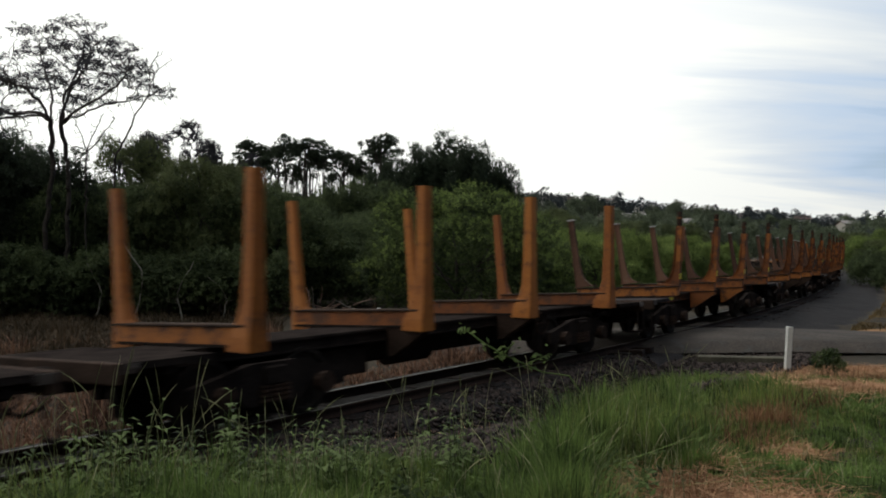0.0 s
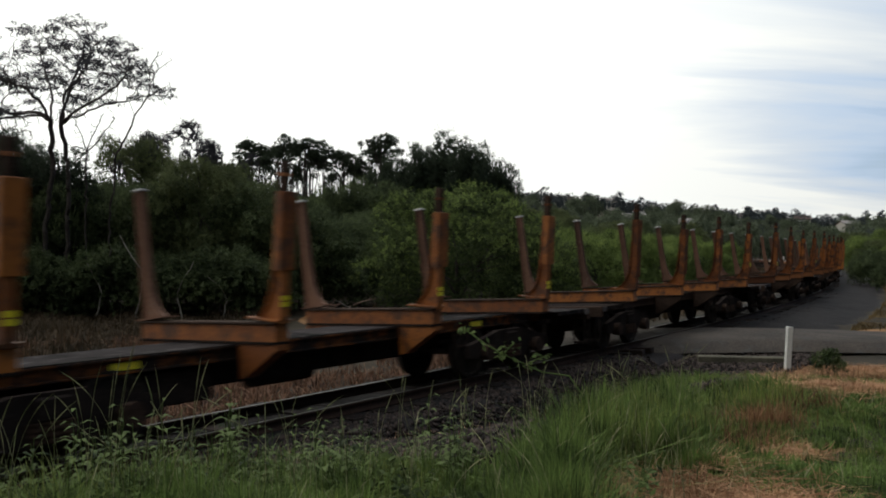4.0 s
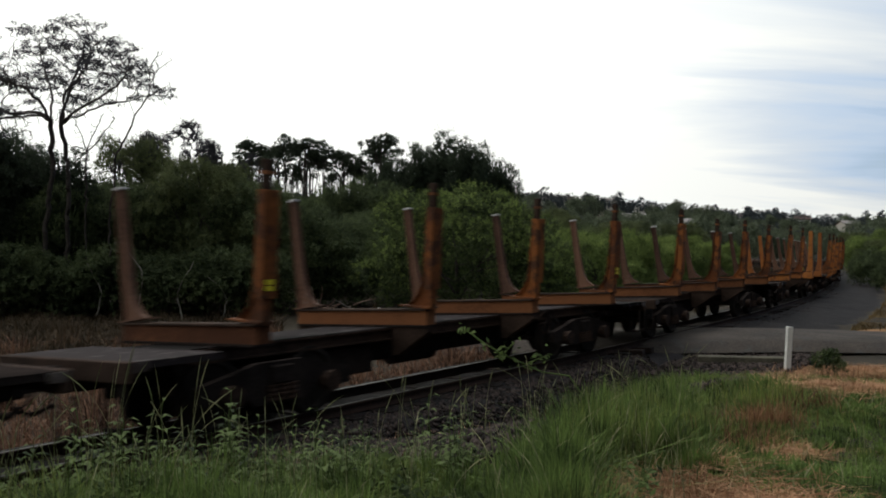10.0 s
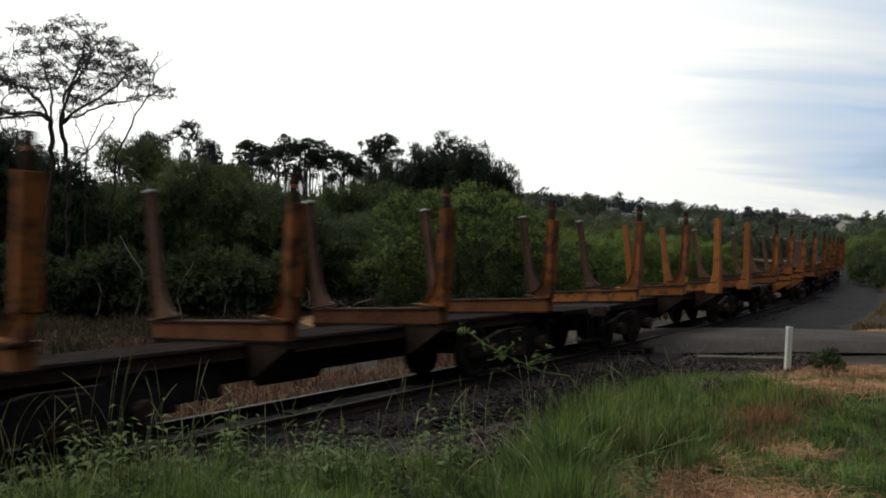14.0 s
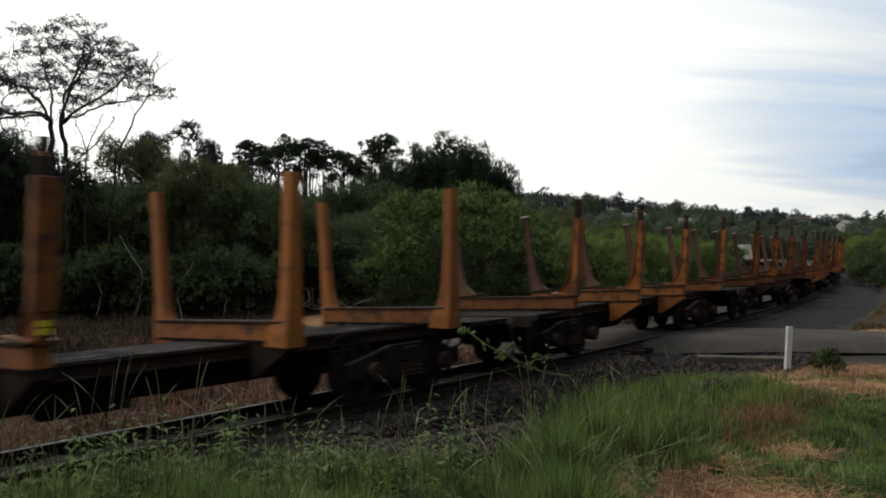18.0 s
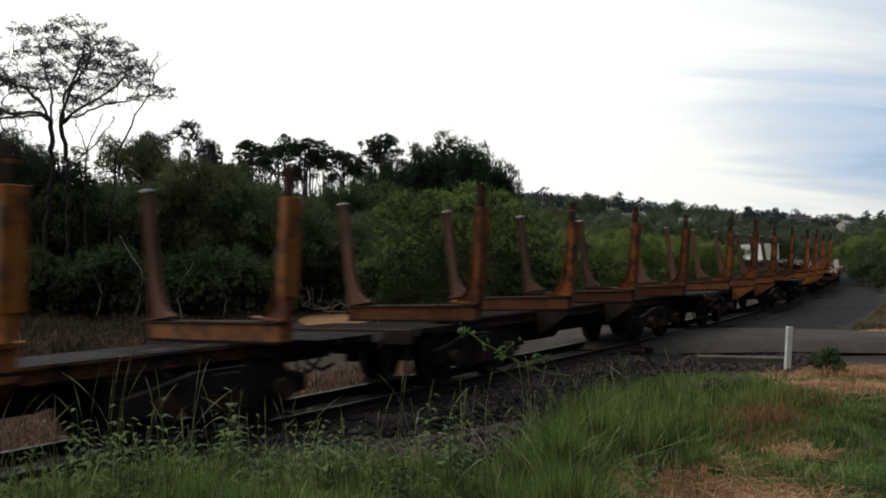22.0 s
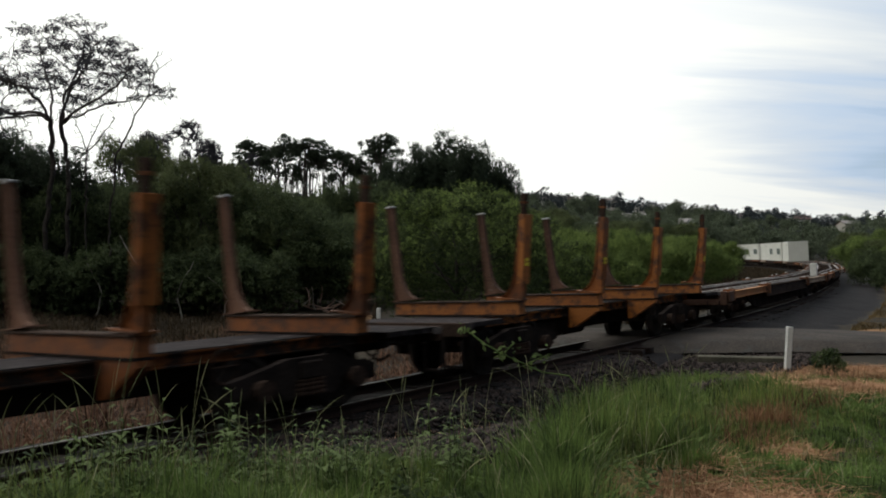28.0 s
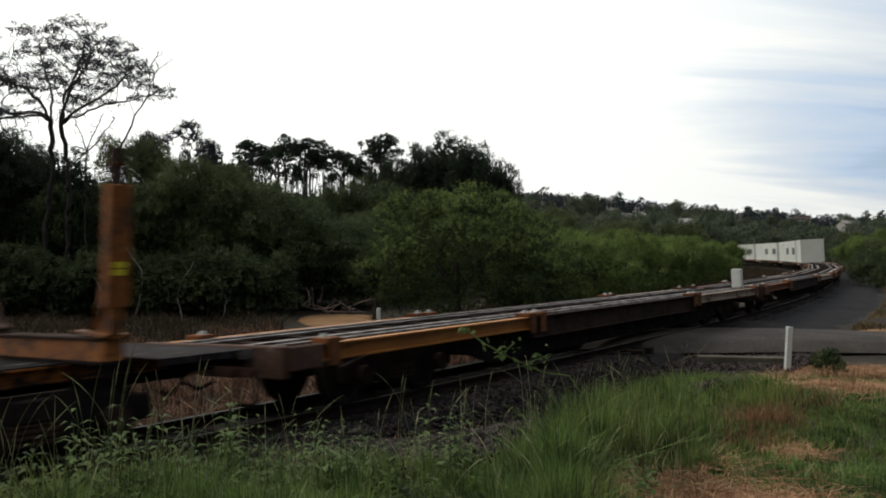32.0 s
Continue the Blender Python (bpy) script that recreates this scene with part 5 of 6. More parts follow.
    for side, y, wide, tall_m, turn in ((-0.338, 39, 3.8, 8.3, 0), (-0.300, 40, 2.6, 8.7, 120), (-0.272, 41, 2.8, 7.7, 250), (-0.372, 38, 3.2, 8.0, 60), (-0.545, 33, 4.5, 7.0, 150), (-0.245, 46, 2.6, 7.9, 30)):
        stand(thin, side, y, wide, tall_m, turn)
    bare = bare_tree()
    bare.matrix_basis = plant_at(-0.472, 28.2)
    # skyline pines
    pines = [kind(umbrella_pine(41, 17.5, 1.9), 3.8, 17.5), kind(umbrella_pine(42, 17.5, 1.7), 3.4, 17.5), kind(umbrella_pine(43, 17.5, 2.1), 4.2, 17.5)]
    for i, (side, tall_m, wide) in enumerate(((-0.222, 16.3, 3.2), (-0.201, 18.0, 4.6), (-0.190, 17.6, 3.2), (-0.176, 15.6, 2.8), (-0.161, 16.0, 3.0), (-0.146, 17.0, 3.8), (-0.134, 16.0, 3.0), (-0.120, 15.6, 3.2), (-0.107, 15.2, 3.4),
                                              (-0.090, 15.2, 3.2), (-0.0765, 17.2, 3.4), (-0.063, 15.0, 3.6), (-0.239, 15.2, 3.4), (-0.230, 16.2, 3.0), (-0.215, 17.0, 3.0), (-0.183, 16.3, 3.4), (-0.169, 16.8, 3.0), (-0.113, 16.2, 3.0), (-0.099, 16.0, 2.8), (-0.084, 15.9, 3.0), (-0.070, 15.6, 2.8), (-0.248, 15.9, 2.8))):
        stand(pines[i % 3], side, 114 + 9 * math.sin(2.3 * i), wide, tall_m, 67 * i)
    # trees right of the line
    for i, (side, y, wide, tall_m, turn) in enumerate(((0.515, 92, 7.0, 4.0, 0), (0.54, 84, 7.0, 4.0, 100), (0.56, 72, 6.3, 3.6, 50), (0.59, 70, 7.0, 4.6, 190), (0.505, 110, 8.4, 4.7, 220), (0.50, 135, 9.1, 6.0, 90), (0.55, 120, 9.1, 6.0, 300))):
        stand((hedge, mid)[i % 2], side, y, wide, tall_m, turn)
    for side, y, wide, tall_m, turn in ((0.522, 74, 2.9, 1.3, 20), (0.505, 84, 2.6, 1.2, 20), (0.548, 66, 2.6, 1.05, 120)):
        stand(hedge, side, y, wide, tall_m, turn)


def far_tree(pointed, seed):
    """A tree for the hillside, broad or pointed, about 8 or 11 metres tall."""
    r = np.random.RandomState(seed)
    if pointed:
        up = np.linspace(0.16, 0.97, 11)
        c = np.column_stack([r.normal(0, 0.25, 11), r.normal(0, 0.25, 11), 11.0 * up])
        rad = 2.1 * (1.14 - up)
    else:
        c, rad = lobes(r, 8.5, 8.0, 7.4, 0.6, 30, 1.2)
    ob = thing("hillside_tree", Matrix(), "dark pointed pine on the hill, tinted blue-green for haze" if pointed else "dark green broad-crowned tree on the hill", "tree", "trees on the hill")
    v, f = tubes([[0, 0, -1.5, 0.22, 0, 0, 6.0, 0.10]], 6)
    link_mesh("trunk", array_mesh("trunk", v, f, True), M_BARK, ob)
    v, f = crown_arrays(r, c, rad, 5200, 0.36, 0.9, 0.55, 0.3)
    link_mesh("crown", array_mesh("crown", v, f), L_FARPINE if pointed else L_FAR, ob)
    return ob


def build_far_woods():
    """Trees over the distant hill: single ones on its near slope, a joined mass behind."""
    r = np.random.RandomState(51)

    def clear(x, y):
        return not any(abs(x - q * hy) < 6.5 and hy - 24 < y < hy + 4 for q, hy, _, _ in HOUSES)

    kinds = [far_tree(False, 52), far_tree(True, 53), far_tree(False, 54)]
    fresh = [True] * 3
    count = 0
    while count < 290:
        y = r.uniform(150, 400)
        x = r.uniform(0.06, 0.62) * y
        k = r.choice(3, p=[0.42, 0.2, 0.38])
        size, turn, tall = r.uniform(0.55, 1.15), r.uniform(0, 360), r.uniform(0.8, 1.15)
        if not clear(x, y):
            continue
        count += 1
        m = pose(x, y, ground_one(x, y) - 0.2, 0, 0, turn) @ Matrix.Diagonal((size, size, size * tall, 1))
        if fresh[k]:
            fresh[k] = False
            kinds[k].matrix_basis = m
        else:
            copy_thing(kinds[k], m)
    n = 900
    y = np.where(r.uniform(0, 1, n) < 0.75, r.uniform(380, 540, n), r.uniform(150, 560, n))
    b = np.where(y < 380, r.choice([-1, 1], n) * r.uniform(0.62, 0.9, n), r.uniform(-0.2, 0.66, n))
    x = b * y
    z = ground_z(x, y)
    V, F, k = [], [], 0
    for i in range(n):
        if not clear(x[i], y[i]):
            continue
        big = r.uniform(0.5, 1.0) ** 1.3
        h, w = (12.0 * big, 4.5 * big) if r.rand() < 0.25 else (8.0 * big, 10.0 * big)
        m = 7
        u = np.clip(r.normal(0, 1, (m, 3)), -1.4, 1.4)
        c = np.array([x[i], y[i], z[i] + h * 0.5]) + u * np.array([w * 0.24, w * 0.24, h * 0.18])
        rad = w * r.uniform(0.16, 0.28, m)
        v, f = crown_arrays(r, c, rad, 520, 0.72, 0.9, 0.6, 0.0, 0.2)
        V.append(v), F.append(f + k)
        k += len(v)
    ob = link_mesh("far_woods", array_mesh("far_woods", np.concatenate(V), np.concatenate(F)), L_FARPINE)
    tagged(ob, "dark woodland along the top of the hill, tinted blue-green for haze", "woods", kind="stuff")


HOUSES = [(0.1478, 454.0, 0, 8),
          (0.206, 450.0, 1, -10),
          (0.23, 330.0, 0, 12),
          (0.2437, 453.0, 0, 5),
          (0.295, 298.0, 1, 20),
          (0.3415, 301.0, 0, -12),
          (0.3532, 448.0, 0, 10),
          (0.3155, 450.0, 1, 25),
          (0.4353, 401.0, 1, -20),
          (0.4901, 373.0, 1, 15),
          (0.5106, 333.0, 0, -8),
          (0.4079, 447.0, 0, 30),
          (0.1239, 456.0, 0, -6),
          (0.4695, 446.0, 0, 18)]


def house(w, d, h, roof_h):
    ob = thing("house", Matrix(), "small pale house among trees on the hill", "house", "houses on the hill")
    bm = bmesh.new()
    add_prism(bm, [(-d / 2, -1.0), (d / 2, -1.0), (d / 2, h), (0, h + roof_h * 0.95), (-d / 2, h)], "x", -w / 2, w / 2)
    part("wall", bm, M_WALLS, ob)
    for s in (1, -1):
        bm = bmesh.new()
        add_prism(bm, [(s * (d / 2 + 0.5), h - 0.25), (s * (d / 2 + 0.5), h + 0.0), (0, h + roof_h + 0.25), (0, h + roof_h)], "x", -w / 2 - 0.5, w / 2 + 0.5)
        part("roof", bm, M_ROOFS, ob)
    for q in (-0.3, 0.0, 0.3):
        bm = bmesh.new()
        add_box(bm, w * q - 0.7, w * q + 0.7, -d / 2 - 0.06, -d / 2 - 0.01, 1.0, 2.3)
        part("window", bm, M_PANE, ob)
    return ob


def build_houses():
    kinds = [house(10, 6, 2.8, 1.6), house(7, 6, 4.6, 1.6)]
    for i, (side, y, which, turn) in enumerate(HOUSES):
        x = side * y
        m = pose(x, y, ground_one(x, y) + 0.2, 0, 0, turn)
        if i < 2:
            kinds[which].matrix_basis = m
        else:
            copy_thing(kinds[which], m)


def blades(r, x, y, h, width, lean=0.35, z=None, t=None):
    """Curved grass blades: three tapering pieces each."""
    n = len(x)
    z = ground_z(x, y) if z is None else z
    base = np.stack([x, y, z - 0.03], axis=1)
    t = r.uniform(0, 2 * np.pi, n) if t is None else t
    d = np.stack([np.cos(t), np.sin(t), np.zeros(n)], axis=1)
    s = np.stack([-np.sin(t + r.normal(0, 0.6, n)), np.cos(t), np.zeros(n)], axis=1)
    bend = np.abs(r.normal(0, 1, n)) * lean
    rows = []
    for q, w in ((0.0, 1.0), (0.4, 0.85), (0.75, 0.55), (1.0, 0.06)):
        c = base + d * (h * bend * q ** 2)[:, None] + np.array([0, 0, 1.0]) * (h * q * (1 - 0.35 * np.minimum(bend, 1.2) * q))[:, None]
        o = s * (width * w / 2)[:, None]
        rows += [c - o, c + o]
    v = np.stack(rows, axis=1)
    q = np.array([(0, 1, 3, 2), (2, 3, 5, 4), (4, 5, 7, 6)])
    f = (np.arange(n)[:, None, None] * 8 + q[None]).reshape(-1, 4)
    return v.reshape(-1, 3), f


STRAW = [(0.29, 5.35, 0.70, 0.55), (0.37, 5.0, 0.6, 0.35), (0.415, 6.7, 0.28, 0.20), (0.505, 10.1, 0.9, 0.6), (0.405, 13.2, 0.6, 0.7), (0.50, 16.4, 1.5, 0.6), (0.33, 6.3, 0.22, 0.14), (0.40, 11.5, 0.3, 0.35)]


def in_straw(x, y):
    k = np.zeros(x.shape)
    for side, py, rx, ry in STRAW:
        k = np.maximum(k, 1 - ((x - side * py) / rx) ** 2 - ((y - py) / ry) ** 2)
    return k


def bank_edge(b):
    """How far off the line the grass begins, by bearing across the bank."""
    return np.interp(b, [-0.6, -0.3, -0.23, -0.16, -0.09, -0.02, 0.05, 0.10, 0.135, 0.16, 0.215, 0.27], [2.3, 3.0, 3.3, 3.65, 4.15, 4.6, 4.85, 5.0, 4.9, 4.4, 3.9, 2.4])


def build_grass():
    r = np.random.RandomState(61)

    def field(n, y0, y1, s0, s1, power=1.0):
        y = y0 + (y1 - y0) * r.uniform(0, 1, n) ** power
        b = r.uniform(s0, s1, n)
        x = b * y
        al, e = line_place(x, y)
        return x, y, b, al, e

    # lush grass in front, short along its edge on the ballast
    x, y, b, al, e = field(105000, 4.3, 16.0, -0.64, 0.62, 1.3)
    edge = bank_edge(b) + 0.15 * np.sin(4.1 * x + y)
    clump = 0.5 + 0.5 * np.sin(2.1 * x + 1.3 * np.sin(1.7 * y)) * np.sin(1.9 * y + 0.8 * x)
    keep = (e > edge) & (e < 7.4) & ((al < 9.5) | (e > 3.3)) & (al < 10.4 + 0.5 * np.sin(3 * e)) & (r.uniform(0, 1, len(x)) < 0.15 + 0.35 * smooth(0.15, 0.30, b) + 1.1 * clump * (0.6 + 0.4 * np.sin(5.1 * x + 1.2) * np.sin(4.3 * y))) & (in_straw(x, y) < 0.15 + 0.3 * r.uniform(0, 1, len(x))) & (r.uniform(0, 1, len(x)) < 1 - 0.78 * smooth(0.05, -0.2, b))
    x, y, b, e, clump, edge = x[keep], y[keep], b[keep], e[keep], clump[keep], edge[keep]
    short = smooth(0.28, 0.42, b)
    long = np.interp(b, [-0.6, -0.3, -0.15, 0.05, 0.11, 0.15, 0.24, 0.30], [0.56, 0.50, 0.36, 0.27, 0.38, 0.46, 0.38, 0.26])
    h = long * (0.55 + 0.6 * clump) * (1 - short) + (0.12 + 0.25 * clump ** 2) * short
    h = h * r.uniform(0.5, 1.25, len(x)) * (0.5 + 0.5 * smooth(0.0, 0.7, e - edge)) * (1 - 0.55 * smooth(0.19, 0.24, b) * smooth(6.4, 5.8, y)) * (1 - 0.5 * smooth(0.40, 0.46, b))
    v, f = blades(r, x, y, h, r.uniform(0.0045, 0.013, len(x)), 0.25 + 0.5 * (np.sin(3.3 * x + 2 * y) > 0.2))
    ob = link_mesh("tall_grass", array_mesh("tall_grass", v, f), G_GREEN)
    tagged(ob, "lush green grass on the bank", "grass", kind="stuff")
    # tussocks that stand out of it, leaning outwards
    x0, y0, b0, al, e = field(2300, 4.4, 15.0, -0.62, 0.60, 1.2)
    edge0 = bank_edge(b0) + 0.05
    keep = (e > edge0) & (e < 7.3) & (al < 10.0) & (in_straw(x0, y0) < 0.05) & (r.uniform(0, 1, len(x0)) < 1 - 0.58 * smooth(0.05, -0.2, b0))
    x0, y0, b0 = x0[keep], y0[keep], b0[keep]
    tall = np.interp(b0, [-0.6, -0.3, -0.12, 0.04, 0.11, 0.16, 0.26, 0.34], [0.46, 0.42, 0.32, 0.28, 0.46, 0.52, 0.40, 0.22]) * r.uniform(0.6, 1.25, len(x0))
    tall *= (1 - 0.6 * smooth(0.19, 0.24, b0) * smooth(6.4, 5.8, y0)) * (1 - 0.45 * smooth(0.38, 0.45, b0))
    per = 70
    t = r.uniform(0, 2 * np.pi, len(x0) * per)
    away = np.abs(r.normal(0, 0.06, len(t)))
    x, y = np.repeat(x0, per) + np.cos(t) * away, np.repeat(y0, per) + np.sin(t) * away
    h = np.repeat(tall, per) * r.uniform(0.45, 1.1, len(t))
    v, f = blades(r, x, y, h, r.uniform(0.005, 0.015, len(t)), np.repeat(r.uniform(0.3, 0.9, len(x0)), per), None, t + r.normal(0, 0.5, len(t)))
    ob = link_mesh("grass_tussocks", array_mesh("grass_tussocks", v, f), G_TUFT)
    tagged(ob, "leaning tussocks of deep green grass", "grass", kind="stuff")
    # short turf over the flat ground towards the road
    x, y, b, al, e = field(60000, 5.0, 15.5, 0.34, 0.63, 1.1)
    keep = (al < 10.4) & (in_straw(x, y) < 0.25 + 0.4 * r.uniform(0, 1, len(x))) & (r.uniform(0, 1, len(x)) < 0.55 + 0.6 * np.sin(1.9 * x + 0.8) * np.sin(1.6 * y))
    x, y = x[keep], y[keep]
    v, f = blades(r, x, y, r.uniform(0.05, 0.17, len(x)), r.uniform(0.006, 0.014, len(x)), 0.9)
    ob = link_mesh("short_turf", array_mesh("short_turf", v, f), G_TUFT)
    tagged(ob, "short green turf beside the road", "grass", kind="stuff")
    # brown dead tufts standing in the green
    X, Y = [], []
    for side, py, rx, ry, m in ((0.388, 7.9, 0.24, 0.20, 900), (0.365, 7.0, 0.3, 0.2, 200), (0.45, 8.6, 0.4, 0.3, 160), (0.52, 12.2, 0.7, 0.5, 300), (0.455, 15.0, 0.7, 0.5, 500), (0.20, 8.2, 0.5, 0.4, 160), (-0.36, 6.0, 1.2, 0.4, 260)):
        X.append(side * py + r.normal(0, rx * 0.6, m)), Y.append(py + r.normal(0, ry * 0.6, m))
    x, y = np.concatenate(X), np.concatenate(Y)
    v, f = blades(r, x, y, r.uniform(0.16, 0.42, len(x)), r.uniform(0.004, 0.010, len(x)), 0.8)
    ob = link_mesh("dead_tufts", array_mesh("dead_tufts", v, f), G_DEAD)
    tagged(ob, "brown dead grass tufts standing in the green", "grass", kind="stuff")
    # flattened straw and dead blades
    X, Y = [], []
    for side, py, rx, ry in STRAW:
        m = int(2600 * rx * ry)
        X.append(side * py + r.normal(0, rx * 0.5, m)), Y.append(py + r.normal(0, ry * 0.5, m))
    x2, y2, b2, al2, e2 = field(1300, 4.0, 16, -0.6, 0.6)
    keep = (e2 > 2.3) & (e2 < 7.0)
    X.append(x2[keep]), Y.append(y2[keep])
    x, y = np.concatenate(X), np.concatenate(Y)
    v, f = blades(r, x, y, r.uniform(0.08, 0.26, len(x)), r.uniform(0.005, 0.012, len(x)), 1.8)
    # a mat of lying stalks under them
    X, Y = [], []
    for side, py, rx, ry in STRAW:
        m = int(5200 * rx * ry)
        X.append(side * py + r.normal(0, rx * 0.55, m)), Y.append(py + r.normal(0, ry * 0.55, m))
    x, y = np.concatenate(X), np.concatenate(Y)
    m = len(x)
    t, L = r.uniform(0, 6.28, m), r.uniform(0.08, 0.3, m)
    x2, y2 = x + np.cos(t) * L, y + np.sin(t) * L
    lie = np.column_stack([x, y, ground_z(x, y) + r.uniform(0.01, 0.07, m), np.full(m, 0.004), x2, y2, ground_z(x2, y2) + r.uniform(0.01, 0.09, m), np.full(m, 0.002)])
    v2, f2 = tubes(lie, 4)
    v, f = np.concatenate([v, v2]), np.concatenate([f, f2 + len(v)])
    ob = link_mesh("straw", array_mesh("straw", v, f), G_DRY)
    tagged(ob, "dry tan straw lying on bare patches", "straw", kind="stuff")
    # seed heads standing over the grass
    x, y, b, al, e = field(1500, 4.5, 13.0, -0.62, 0.30)
    keep = (e > np.interp(b, [-0.3, -0.1, 0.05, 0.14], [2.2, 3.5, 4.0, 3.2])) & (e < 6.6) & (r.uniform(0, 1, len(x)) < np.interp(b, [-0.6, -0.3, 0.0, 0.1, 0.22, 0.3], [0.7, 0.6, 0.3, 0.4, 0.5, 0.3]))
    x, y = x[keep], y[keep]
    n = len(x)
    h = (0.32 + 0.50 * r.uniform(0, 1, n) ** 1.4) * (1 + 0.5 * smooth(-0.2, -0.4, x / y))
    z = ground_z(x, y)
    t = r.uniform(0, 6.28, n)
    lean = 0.05 + 0.55 * r.uniform(0, 1, n) ** 1.6
    rows, fat = [], r.uniform(0.0026, 0.0052, n)
    at = lambda q: np.stack([x + np.cos(t) * h * lean * q ** 2.4, y + np.sin(t) * h * lean * q ** 2.4, z + h * (q - 0.25 * lean * q ** 4)], axis=1)
    steps = [(0.0, 0.0022), (0.3, 0.002), (0.5, 0.0018), (0.66, 0.0015), (0.78, 0.0013), (0.86, 0.9), (0.94, 0.7), (1.02, 0.15)]
    for (q0, w0), (q1, w1) in zip(steps, steps[1:]):
        w0, w1 = (w * fat if w > 0.1 else np.full(n, w) for w in (w0, w1))
        rows.append(np.column_stack([at(q0), w0, at(q1), w1]))
    rows = np.concatenate(rows)
    v1, f1 = tubes(rows, 4)
    ob = link_mesh("seeding_grass", array_mesh("seeding_grass", v1, f1), G_SEED)
    tagged(ob, "tall thin grass stalks with pale seed heads", "grass", kind="stuff")
    # pale arching blades through the green
    x, y, b, al, e = field(5000, 4.5, 15.0, -0.62, 0.56)
    keep = (e > bank_edge(b) - 0.1) & (e < 7.2) & (al < 10.0) & (np.sin(1.7 * x + 0.6 * y) * np.sin(1.3 * y - 0.5 * x) > -0.4)
    x, y, b = x[keep], y[keep], b[keep]
    v, f = blades(r, x, y, r.uniform(0.20, 0.46, len(x)) * (1 - 0.35 * smooth(0.25, 0.35, b)), r.uniform(0.004, 0.009, len(x)), 0.8)
    ob = link_mesh("pale_grass", array_mesh("pale_grass", v, f), G_SEED)
    tagged(ob, "pale arching grass blades among the green", "grass", kind="stuff")
    # low broad leaves among the grass
    x, y, b, al, e = field(22000, 4.3, 9.5, -0.62, 0.26)
    keep = (e > bank_edge(b) - 0.15) & (e < 6.6) & (np.sin(2.3 * x + 0.7) * np.sin(1.9 * y + 1.0 * x) > -0.05 + 0.3 * smooth(-0.05, 0.25, b))
    x, y = x[keep], y[keep]
    pos = np.stack([x, y, ground_z(x, y) + r.uniform(0.05, 0.27, len(x))], axis=1)
    v, f = leaf_quads(r, pos, np.tile([[0, -0.3, 1.0]], (len(x), 1)), r.uniform(0.03, 0.095, len(x)), wild=0.6, slim=0.42)
    ob = link_mesh("broad_leaf_cover", array_mesh("broad_leaf_cover", v, f), G_LUSH)
    tagged(ob, "low broad-leaved weeds among the grass", "weeds", kind="stuff")
    # dead brown grass behind the line
    n = 44000
    s, o = r.uniform(-14, 10.8, n), -r.uniform(1.9, 10.5, n)
    x, y, a = on_line(s, o)
    keep = (y < 17) | (x / y > -0.08) | (x / y < -0.2)
    x, y = x[keep], y[keep]
    n = len(x)
    h = r.uniform(0.15, 0.5, n) * (0.6 + 0.5 * np.sin(1.1 * x) * np.sin(0.9 * y + 1) ** 2)
    v, f = blades(r, x, y, np.abs(h) * (0.7 + 0.7 * np.sin(2.3 * x + 1.1 * y) ** 2) + 0.08, r.uniform(0.012, 0.032, n), 0.9)
    ob = link_mesh("dead_grass", array_mesh("dead_grass", v, f), G_BROWN)
    tagged(ob, "dry brown grass along the far side of the line", "grass", kind="stuff")
    # rough verge beyond the bank, down the line
    n = 26000
    s = 19 + 100 * r.uniform(0, 1, n) ** 1.3
    o = 3.7 + 3.0 * smooth(70, 115, s) + r.uniform(0, 1, n) ** 1.4 * (3.0 + 0.10 * s)
    x, y, a = on_line(s, o)
    h = r.uniform(0.10, 0.34, n) * (0.7 + 0.5 * np.sin(0.9 * x) * np.sin(0.6 * y))
    v, f = blades(r, x, y, h, r.uniform(0.015, 0.04, n), 0.6)
    ob = link_mesh("verge_grass", array_mesh("verge_grass", v, f), G_VERGE)
    tagged(ob, "rough brown-green grass on the verge beyond the ballast", "grass", kind="stuff")
    # dark rough growth between the line and the hedge
    n = 20000
    s = 17 + 115 * r.uniform(0, 1, n) ** 1.2
    x, y, a = on_line(s, -(2.3 + 8.5 * r.uniform(0, 1, n)))
    keep = s > 20.5
    x, y = x[keep], y[keep]
    v, f = blades(r, x, y, r.uniform(0.15, 0.5, len(x)), r.uniform(0.03, 0.07, len(x)), 0.5)
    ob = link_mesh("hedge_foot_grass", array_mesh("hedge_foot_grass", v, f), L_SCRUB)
    tagged(ob, "dark rough grass at the foot of the hedge", "grass", kind="stuff")
    # rough dark green growth at the foot of the thicket
    n = 38000
    y = r.uniform(15, 34, n)
    x = r.uniform(-0.66, -0.08, n) * y
    al, e = line_place(x, y)
    keep = (e < -5.5) & (((x / y < -0.195) | (x / y > -0.085)))
    x, y = x[keep], y[keep]
    v, f = blades(r, x, y, r.uniform(0.15, 0.5, len(x)) * (0.7 + 0.6 * np.sin(0.9 * x + 0.5 * y) ** 2), r.uniform(0.02, 0.05, len(x)), 1.1)
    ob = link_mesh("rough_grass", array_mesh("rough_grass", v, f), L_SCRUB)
    tagged(ob, "rough dark grass at the foot of the thicket", "grass", kind="stuff")


